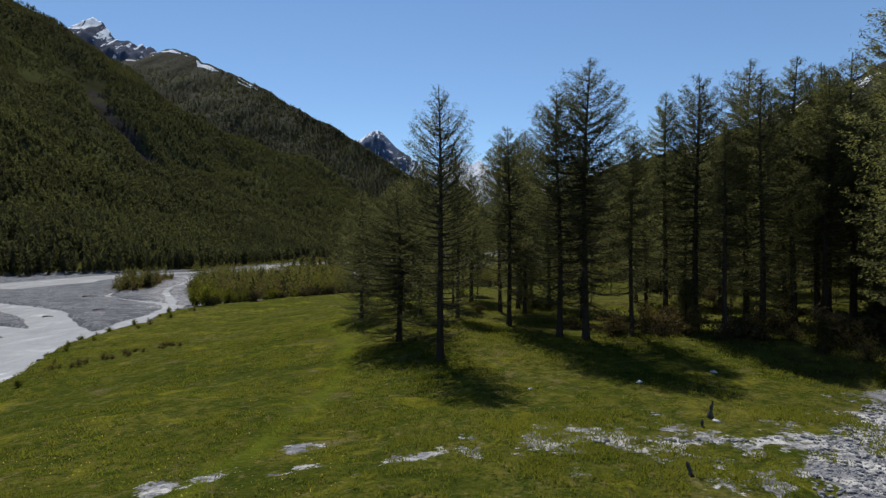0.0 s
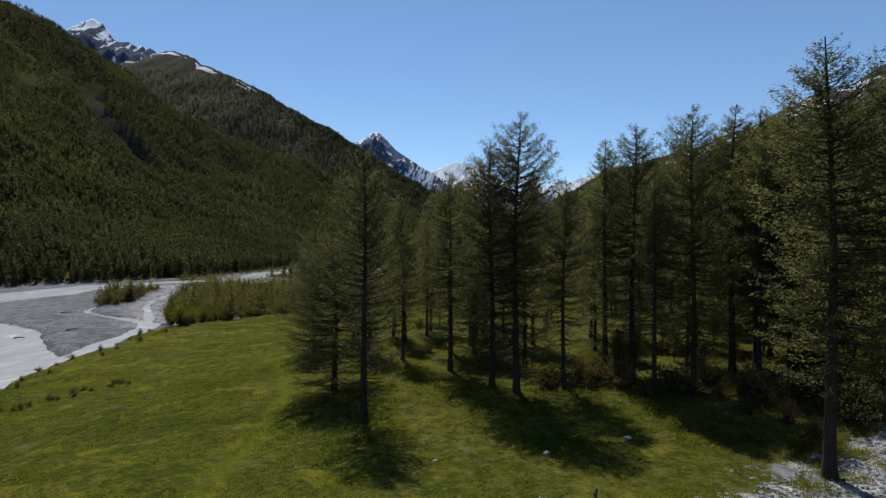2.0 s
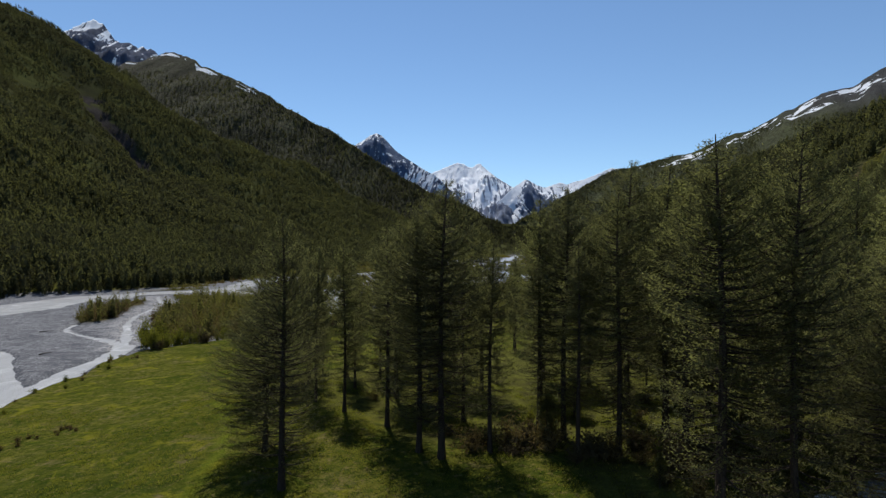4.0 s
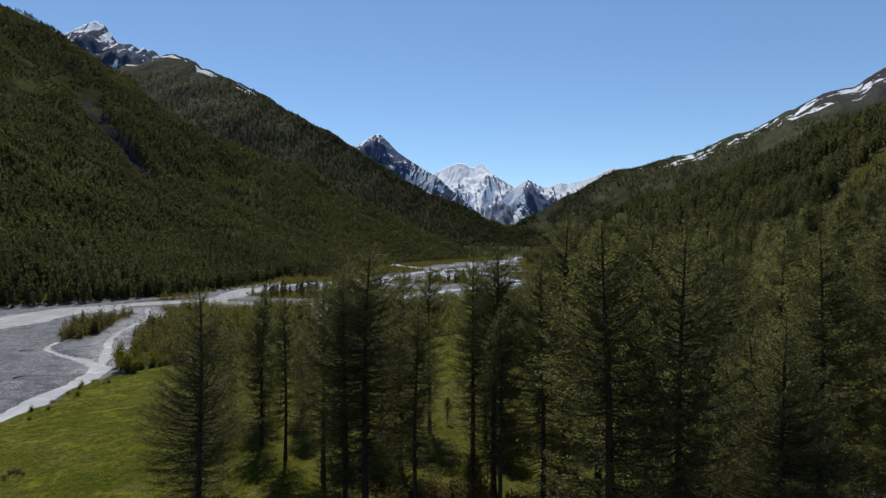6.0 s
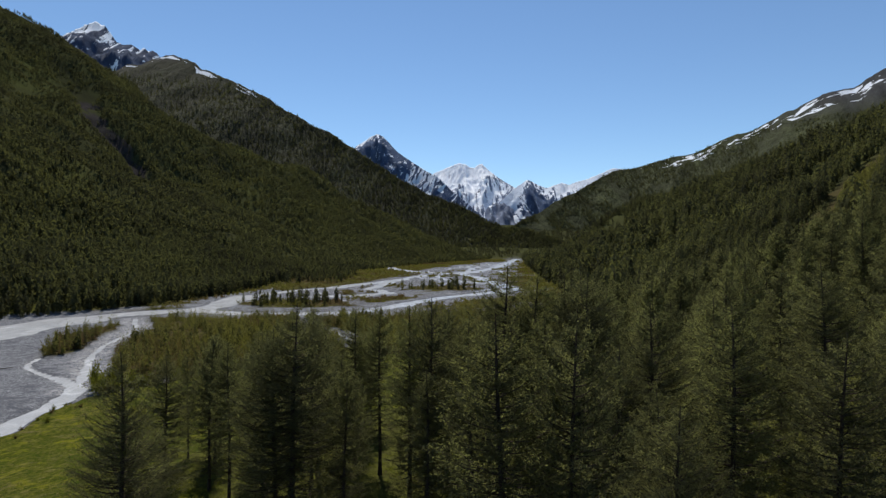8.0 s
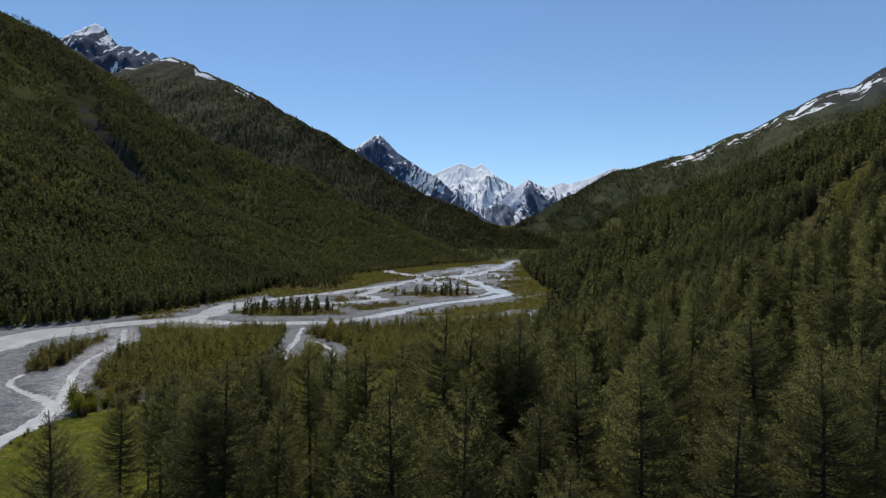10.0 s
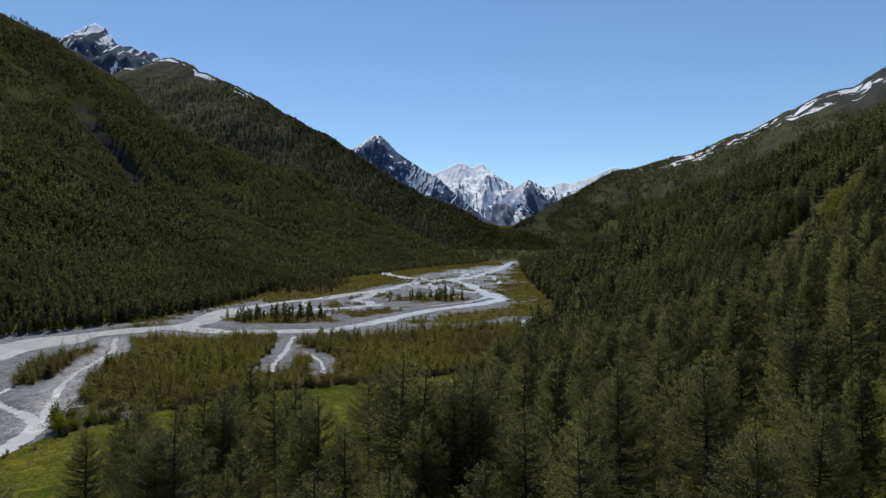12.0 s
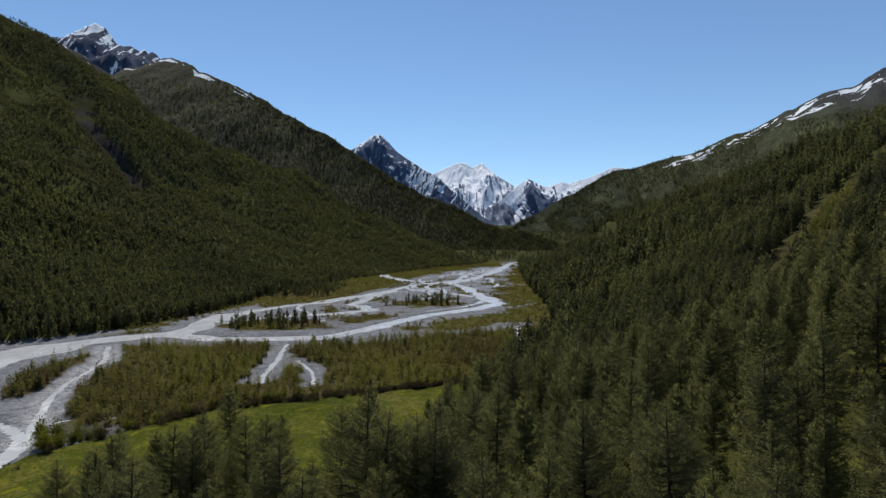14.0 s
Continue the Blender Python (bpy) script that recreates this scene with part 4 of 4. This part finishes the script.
def on_flank(grid, n, rows, cols, seed):
    """Spots spread over a mountain's front flank."""
    r = np.random.default_rng(seed)
    xx, yy, zz = grid
    a, b = r.uniform(*rows, n), r.uniform(*cols, n) * (xx.shape[1] - 2)
    i, j = a.astype(int), b.astype(int)
    u, v = a - i, b - j
    MASKED[:] = [fbm(b * 10, a * 4, 0.013, 4, 0.5, seed)]
    return np.column_stack([(g[i, j] * (1 - u) + g[i + 1, j] * u) * (1 - v) + (g[i, j + 1] * (1 - u) + g[i + 1, j + 1] * u) * v for g in (xx, yy, zz)]) - [0, 0, 0.5]


wooded = on_flank(WOODED, 24000, (15, 100), (0.26, 0.985), 61)
wooded = wooded[(wooded[:, 2] < 520 + 60 * np.random.default_rng(3).random(len(wooded))) & (wooded[:, 2] > land(wooded[:, 0], wooded[:, 1]) - 3)]
forest("ridge_forest", "dark conifer forest on the mountain shoulder", wooded, rnd(wooded, 6, 10.5, 62), 14, DARK_NEEDLES, 63, 0.2)
meadowed = on_flank(MEADOWED, 15000, (15, 100), (0.08, 0.85), 64)
meadowed = meadowed[(MASKED[0] > -0.08) & (meadowed[:, 2] < 480)]
forest("far_flank_forest", "conifer forest broken by meadows on the far flank", meadowed, rnd(meadowed, 7, 11, 65), 14, DARK_NEEDLES, 66, 0.2)


# ---- shrubs, saplings and thickets ----
def shrub_parts(seed, height=2.2, wide=1.4, stems=14, leaves=900, size=0.13):
    """A multi-stemmed bush: thin stems that fan out, and loose leaves round their outer parts."""
    r = np.random.default_rng(seed)
    tubes, cs, ds = [], [], []
    for k in range(stems):
        a, lean = r.uniform(0, 2 * math.pi), r.uniform(0.1, 1.0)
        h = height * r.uniform(0.55, 1.0) * (1 - 0.35 * lean)
        s = np.linspace(0, 1, 5)
        p = np.column_stack([math.cos(a) * wide * lean * s ** 1.4, math.sin(a) * wide * lean * s ** 1.4, h * s ** 0.9 - 0.05])
        p[1:] += r.normal(0, 0.05 * height, (4, 3)) * s[1:, None]
        tubes.append(tube(p, 0.022 * (1.1 - s) + 0.004, 3))
        m = leaves // stems
        st = r.uniform(0.15, 1.0, m) ** 0.8
        c = np.column_stack([np.interp(st, s, p[:, i]) for i in range(3)]) + r.normal(0, 0.13 * wide, (m, 3))
        cs.append(c)
        ds.append(unit(r.normal(0, 1, (m, 3)) + [0, 0, 0.5]))
    c = np.concatenate(cs)
    c[:, 2] = np.abs(c[:, 2])
    leaf = slivers(r, c, np.concatenate(ds), r.uniform(0.8, 1.8, len(c)) * size, r.uniform(0.5, 1.0, len(c)) * size)
    return join(tubes), leaf


def shrub_meshes(seed, mat, **kw):
    stems, leaf = shrub_parts(seed, **kw)
    return mesh_of("stems", *stems, BARK, True), mesh_of("foliage", *leaf, mat)


GREEN_SHRUBS = [shrub_meshes(70 + k, SHRUB_GREEN, height=2.4, wide=1.3 + 0.2 * k, leaves=1000) for k in range(3)]
BROWN_SHRUBS = [shrub_meshes(80 + k, SHRUB_BROWN, height=1.8, wide=1.3 + 0.2 * k, leaves=800, size=0.11) for k in range(2)]
DARK_SHRUBS = [shrub_meshes(90 + k, HEDGE_DARK, height=1.5, wide=1.5, leaves=700, size=0.14) for k in range(2)]


def shrub(x, y, size, meshes, turn, label, group, tall=1.0):
    bush = new("shrub")
    bush.matrix_world = pose(x, y, float(land(x, y)) - 0.05, 0, 0, turn) @ Matrix.Diagonal((size, size, size * tall, 1))
    tagged(part("branchwork", meshes[0], bush), kind="stuff")
    part("foliage", meshes[1], bush)
    return tagged(bush, label, "shrub", group)


r = np.random.default_rng(21)
# the hedge of willows along the edge of the terrace
edge = np.array(TERRACE[6:12], float)
lengths = np.concatenate([[0], np.cumsum(np.hypot(*np.diff(edge, axis=0).T))])
for k in range(130):
    at = (k + r.random()) / 130 * lengths[-1] * 0.92
    x, y = np.interp(at, lengths, edge[:, 0]) + r.normal(0, 0.9), np.interp(at, lengths, edge[:, 1]) + r.uniform(-0.5, 3.5)
    if r.random() < (0.8 if x < -34 else 0.12):
        shrub(x, y, r.uniform(0.8, 1.5) * (1.3 if x < -44 else 1.0), GREEN_SHRUBS[int(r.integers(0, 3))], r.uniform(0, 360), "leafing green willow shrub on the terrace edge", "terrace edge shrubs", r.uniform(0.9, 1.3))
    else:
        shrub(x, y - 1.5, r.uniform(1.3, 2.0), DARK_SHRUBS[k % 2], r.uniform(0, 360), "low dark leafless thicket bush along the meadow", "terrace edge shrubs", r.uniform(0.7, 1.0))
# tall willow beside the shallow river arm
for x, y, s in ((-53, 127, 2.6), (-51, 129, 2.2), (-55.5, 131, 1.9), (-48, 132, 1.8)):
    shrub(x, y, s, GREEN_SHRUBS[int(r.integers(0, 3))], r.uniform(0, 360), "tall leafing willow bush beside the shallow river arm", "riverside willows", 1.15)
# small bushes on the river bank of the meadow
for k in range(26):
    y = r.uniform(42, 118)
    x = float(np.interp(y, [20, 55, 68, 85, 105, 120], [-31, -40, -45.5, -50, -51.5, -51])) + r.uniform(-0.3, 4.5)
    shrub(x, y, r.uniform(0.25, 0.6), (BROWN_SHRUBS + GREEN_SHRUBS)[int(r.integers(0, 5))], r.uniform(0, 360), "small half-bare bush on the grassy river bank", "bank bushes", r.uniform(0.7, 1.1))
for k in range(22):
    at = r.random()
    shrub(-35.5 + 7 * at + r.normal(0, 0.7), 53 + 11 * at + r.normal(0, 0.5), r.uniform(0.28, 0.5), BROWN_SHRUBS[k % 2], r.uniform(0, 360), "small leafless brown bush on the grassy river bank", "bank bushes", r.uniform(0.7, 1.1))
# dark brush along the front of the grove
for k in range(20):
    x = r.uniform(13, 33)
    y = float(np.interp(x, [13, 22, 33], [47.5, 46.0, 41.0])) + r.uniform(-1.5, 3.0)
    shrub(x, y, r.uniform(0.9, 1.7), (DARK_SHRUBS + BROWN_SHRUBS)[k % 4], r.uniform(0, 360), "dark tangled brush at the shady front of the grove", "undergrowth of the grove", r.uniform(0.7, 1.2))
# undergrowth of the grove
for k in range(70):
    x, y = r.uniform(2, 62), r.uniform(32, 84)
    if float(groves(x, y)) < 0.15 or math.hypot(x - 30, y - 31) < 3:
        continue
    dark = r.random() < 0.45
    shrub(x, y, r.uniform(0.6, 1.3), DARK_SHRUBS[k % 2] if dark else (GREEN_SHRUBS + BROWN_SHRUBS)[int(r.integers(0, 5))], r.uniform(0, 360),
          "dark twiggy undergrowth bush beneath the larches" if dark else "leafy undergrowth bush beneath the larches", "undergrowth of the grove", r.uniform(0.7, 1.1))
for k in range(38):
    x, y = r.uniform(12, 62), r.uniform(30, 70)
    if float(groves(x, y)) < 0.02:
        continue
    larch(x, y, r.uniform(2.5, 6.0), int(r.integers(0, 5)), r.uniform(0, 360), COARSE, "larch sapling growing in the shade of the grove", r.uniform(1.2, 1.7), 0, "larch saplings")


def thicket(name, label, spots, sizes, leaves, mat, seed, size=0.22, tall=1.0):
    """Bushes of the flood plain, too many to count."""
    r = np.random.default_rng(seed)
    n = len(spots)
    d = unit(r.normal(size=(n, leaves, 3)) + [0, 0, 0.35])
    q = r.random((n, leaves, 1)) ** 0.45
    lump = 0.75 + 0.5 * r.random((n, leaves, 1))
    c = d * q * lump * sizes[:, None, None] * [0.75, 0.75, 0.85 * tall]
    c[..., 2] = np.abs(c[..., 2]) * (1 + 0.5 * r.random((n, leaves)))
    c = (c + spots[:, None, :]).reshape(-1, 3)
    k = len(c)
    v, f = slivers(r, c, unit(r.normal(size=(k, 3)) + [0, 0, 1.6]), np.repeat(np.sqrt(sizes), leaves) * r.uniform(0.8, 1.9, k) * size, r.uniform(0.6, 1.1, k) * size)
    soft = unit(d * [0.7, 0.7, 0.5] + [0, 0, 0.6] + r.normal(0, 0.2, d.shape)).reshape(-1, 3)
    me = mesh_of(name, v, f, mat, normals=np.repeat(soft, 3, 0))
    tone = np.clip(r.random(n) * 0.6 + 1.9 * fbm(spots[:, 0], spots[:, 1], 0.035, 3) + 0.30, 0, 1)
    me.attributes.new("tone", "FLOAT", "POINT").data.foreach_set("value", np.repeat(tone, leaves * 3).astype(np.float32))
    return tagged(new(name, me), label, "shrubs", kind="stuff")


def mask_at(x, y, k):
    return land(x, y, True)[1][k]


belt = scatter(16000, (-125, 110, 126, 300), lambda x, y: (mask_at(x, y, 2) > 0.55) & in_view(x, y), 91)
belt = belt[:3800]
thicket("flood_plain_scrub", "brown and green willow scrub covering the flood plain", belt, (0.7 + 1.9 * np.random.default_rng(92).random(len(belt)) ** 1.5) * np.clip(0.85 + 1.3 * fbm(belt[:, 0], belt[:, 1], 0.05, 3, 0.5, 9), 0.35, 1.5), 80, THICKET, 93, 0.24, 1.6)
young = belt[np.random.default_rng(94).random(len(belt)) < 0.34]
thicket("young_trees", "slim young trees and tall willows standing in the scrub", young, np.random.default_rng(95).uniform(0.9, 1.75, len(young)), 110, YOUNG_NEEDLES, 96, 0.24, 3.3)
spires = belt[np.random.default_rng(103).random(len(belt)) < 0.20 + 0.7 * fbm(belt[:, 0], belt[:, 1], 0.05, 3, 0.5, 9)]
spires = spires[spires[:, 0] > -110] + [0.8, 0.5, 0]
forest("young_conifers", "young larches and birches standing in the willow scrub", spires, rnd(spires, 2.4, 6.5, 104), 90, YOUNG_NEEDLES, 105, 0.15, category="young trees")
upper = scatter(26000, (-125, 180, 290, 1150), lambda x, y: (x > left_foot(y)) & (x < right_foot(y) + 6) & (channel_depth(x, y) < 0.05) & ((fbm(x, y, 0.03, 3, 0.5, 6) > 0.12) | (mask_at(x, y, 2) > 0.5) | (x < left_foot(y) + 14)), 97)[:4600]
thicket("river_isle_scrub", "low green and brown scrub on islands between river arms", upper, np.random.default_rng(98).uniform(0.8, 2.4, len(upper)), 40, THICKET, 99, 0.4)
isle = upper[(mask_at(upper[:, 0], upper[:, 1], 2) > 0.80) & (np.random.default_rng(100).random(len(upper)) < 0.5)]
forest("isle_conifers", "dark conifers crowding a river island", isle, rnd(isle, 5, 9, 101), 50, DARK_NEEDLES, 102, 0.13, category="young trees")

# ---- meadow grass, dry stalks and flowers ----
def blades(name, label, spots, high, broad, mat, seed, category):
    r = np.random.default_rng(seed)
    n = len(spots)
    d = unit(r.normal(0, 0.45, (n, 3)) + [0, 0, 1.0])
    L = r.uniform(0.5, 1.4, n) * high
    v, f = slivers(r, spots + d * (L * 0.5)[:, None], d, L, r.uniform(0.5, 1.3, n) * broad)
    return tagged(new(name, mesh_of(name, v, f, mat, normals=np.repeat(unit(r.normal(0, 0.3, (n, 3)) + [0, 0, 1.0]), 3, 0))), label, category, kind="stuff")


def clumps(n, box, per, radius, ok, seed):
    r = np.random.default_rng(seed)
    c = scatter(n, box, ok, seed)[:, :2]
    p = np.repeat(c, per, 0) + r.normal(0, radius, (len(c) * per, 2))
    return np.column_stack([p, land(p[:, 0], p[:, 1]) + 0.06])


def meadow_ok(x, y):
    m = land(x, y, True)[1]
    return (m[0] < 0.42) & (m[2] < 0.3) & (x > -48) & (np.abs(x - 6) < 0.9 * y + 8)


tufts = clumps(11000, (-46, 40, 12, 72), 15, 0.24, lambda x, y: meadow_ok(x, y) & (fbm(x, y, 0.25, 3, 0.5, 2) > -0.05), 111)
blades("meadow_grass", "short spring grass tufts of the meadow", tufts, 0.17, 0.065, BLADE, 112, "grass")
lush = clumps(1900, (-2, 36, 13, 38), 70, 0.34, lambda x, y: (np.abs(mask_at(x, y, 0) - 0.55) < 0.35) & (fbm(x, y, 0.4, 3, 0.5, 3) > 0.07), 113)
blades("stream_bed_grass", "lush grass clumps among the stones of the dry stream bed", lush, 0.16, 0.05, BLADE, 114, "grass")
stalks = clumps(260, (-46, 30, 14, 110), 12, 0.35, lambda x, y: meadow_ok(x, y) & (fbm(x, y, 0.1, 3, 0.5, 5) > 0.08), 115)
blades("dry_stalks", "last year's dry brown stalks in the meadow", stalks, 0.35, 0.05, DRY, 116, "dry grass")
petals = clumps(150, (-26, -4, 14, 34), 6, 0.6, meadow_ok, 117)
petals[:, 2] += 0.05
blades("meadow_flowers", "small yellow flowers dotted in the grass", petals, 0.06, 0.06, FLOWER, 118, "flowers")


# ---- stones, stumps and driftwood ----
def rock_mesh(seed, mat, flat=0.6):
    bm = bmesh.new()
    bmesh.ops.create_icosphere(bm, subdivisions=2, radius=0.5)
    for v in bm.verts:
        v.co *= 1 + 0.45 * noise.noise(v.co * 1.7 + Vector((seed * 7.1, 0, 0))) + 0.15 * noise.noise(v.co * 5 + Vector((0, seed * 3.3, 0)))
        v.co.z *= flat
    me = bpy.data.meshes.new("boulder")
    bm.to_mesh(me)
    bm.free()
    me.materials.append(mat)
    return me


ROCKS = [rock_mesh(k, PALE_STONE if k < 3 else STONE) for k in range(6)]
r = np.random.default_rng(31)


def boulder(x, y, size, k, label):
    ob = new("boulder", ROCKS[k])
    ob.matrix_world = pose(x, y, float(land(x, y)) + size * 0.10, r.uniform(-12, 12), r.uniform(-12, 12), r.uniform(0, 360)) @ Matrix.Diagonal((size * 1.3, size, size, 1))
    return tagged(ob, label, "stone", "boulders")


for x, y, s, k in ((11.3, 34.0, 0.38, 0), (16.9, 36.8, 0.36, 1), (4.9, 33.2, 0.22, 2), (36.0, 38.0, 1.1, 1), (12.5, 26.9, 0.3, 2), (-9.0, 19.2, 0.5, 2)):
    boulder(x, y, s, k, "pale weathered boulder lying in the grass")
for i in range(26):
    at = r.uniform(0, 1)
    x, y = 14 + 26 * at + r.normal(0, 2.0), 15.5 + 17 * at + r.normal(0, 2.0)
    boulder(x, y, r.uniform(0.2, 0.45), int(r.integers(2, 6)), "grey stone in the dry stream bed")

cs = scatter(40000, (4, 38, 12, 40), lambda x, y: land(x, y, True)[1][0] > 0.52, 121)[:11000]
q = np.random.default_rng(122)
g = (1 + 5 ** 0.5) / 2
oct_v = np.array([(-1, g, 0), (1, g, 0), (-1, -g, 0), (1, -g, 0), (0, -1, g), (0, 1, g), (0, -1, -g), (0, 1, -g), (g, 0, -1), (g, 0, 1), (-g, 0, -1), (-g, 0, 1)]) / 1.9
oct_v[:, 2] *= 0.6
oct_f = np.array([(0, 11, 5), (0, 5, 1), (0, 1, 7), (0, 7, 10), (0, 10, 11), (1, 5, 9), (5, 11, 4), (11, 10, 2), (10, 7, 6), (7, 1, 8),
                  (3, 9, 4), (3, 4, 2), (3, 2, 6), (3, 6, 8), (3, 8, 9), (4, 9, 5), (2, 4, 11), (6, 2, 10), (8, 6, 7), (9, 8, 1)])
size = 0.028 + 0.10 * q.random(len(cs)) ** 3.2
turn = q.uniform(0, 6.28, len(cs))
sv = oct_v[None] * q.uniform(0.75, 1.2, (len(cs), 12, 1)) * size[:, None, None]
sx = sv[..., 0] * np.cos(turn)[:, None] - sv[..., 1] * np.sin(turn)[:, None]
sy = sv[..., 0] * np.sin(turn)[:, None] + sv[..., 1] * np.cos(turn)[:, None]
sv = np.stack([sx, sy, sv[..., 2] + 0.3 * size[:, None]], -1) + cs[:, None] + [0, 0, 0.1]
tagged(new("stream_gravel", mesh_of("stream_gravel", sv.reshape(-1, 3), (oct_f[None] + 12 * np.arange(len(cs))[:, None, None]).reshape(-1, 3), STONE)),
       "grey and pale cobbles of the dry stream bed", "gravel", kind="stuff")


def stump(x, y, height, wide, lean):
    th = np.linspace(0, 1, 7)
    path = np.column_stack([lean * th ** 2, 0.05 * np.sin(th * 5), height * th - 0.08])
    v, f = tube(path, wide * (1.15 - th) ** 0.8 * (1 + 0.18 * np.sin(th * 9)), 7)
    v[:, :2] += np.random.default_rng(int(x * 10)).normal(0, 0.02, (len(v), 2))
    ob = new("stump", mesh_of("stump", v, f, DEADWOOD))
    ob.matrix_world = pose(x, y, float(land(x, y)), 0, 0, 30 * x)
    return tagged(ob, "dark splintered broken stump standing in the grass", "stump", "stumps")


stump(12.4, 27.3, 0.90, 0.12, 0.05)
stump(8.6, 20.6, 0.50, 0.09, -0.05)
stump(11.4, 26.0, 0.40, 0.08, 0.02)


def driftwood(x, y, length, turn, thick=0.14):
    s = np.linspace(0, 1, 9)
    v, f = tube(np.column_stack([(s - 0.5) * length, 0.18 * np.sin(s * 4 + x), 0.12 + 0.10 * np.sin(s * 3)]), thick * (1.1 - 0.7 * s), 6)
    ob = new("driftwood_log", mesh_of("driftwood_log", v, f, DEADWOOD, True))
    ob.matrix_world = pose(x, y, max(float(land(x, y)), float(water_level(y))), 0, 0, turn)
    return tagged(ob, "grey bleached driftwood log stranded by the river", "log", "driftwood")


for x, y, l, a in ((-47.6, 71, 2.2, 20), (-83, 208, 6, 40), (-86, 205, 5, -20), (-80, 210, 4, 80), (-88, 211, 5, 10), (-70, 120, 2.5, 60), (-75, 112, 2, 10), (-90, 150, 3, 30)):
    driftwood(x, y, l, a)
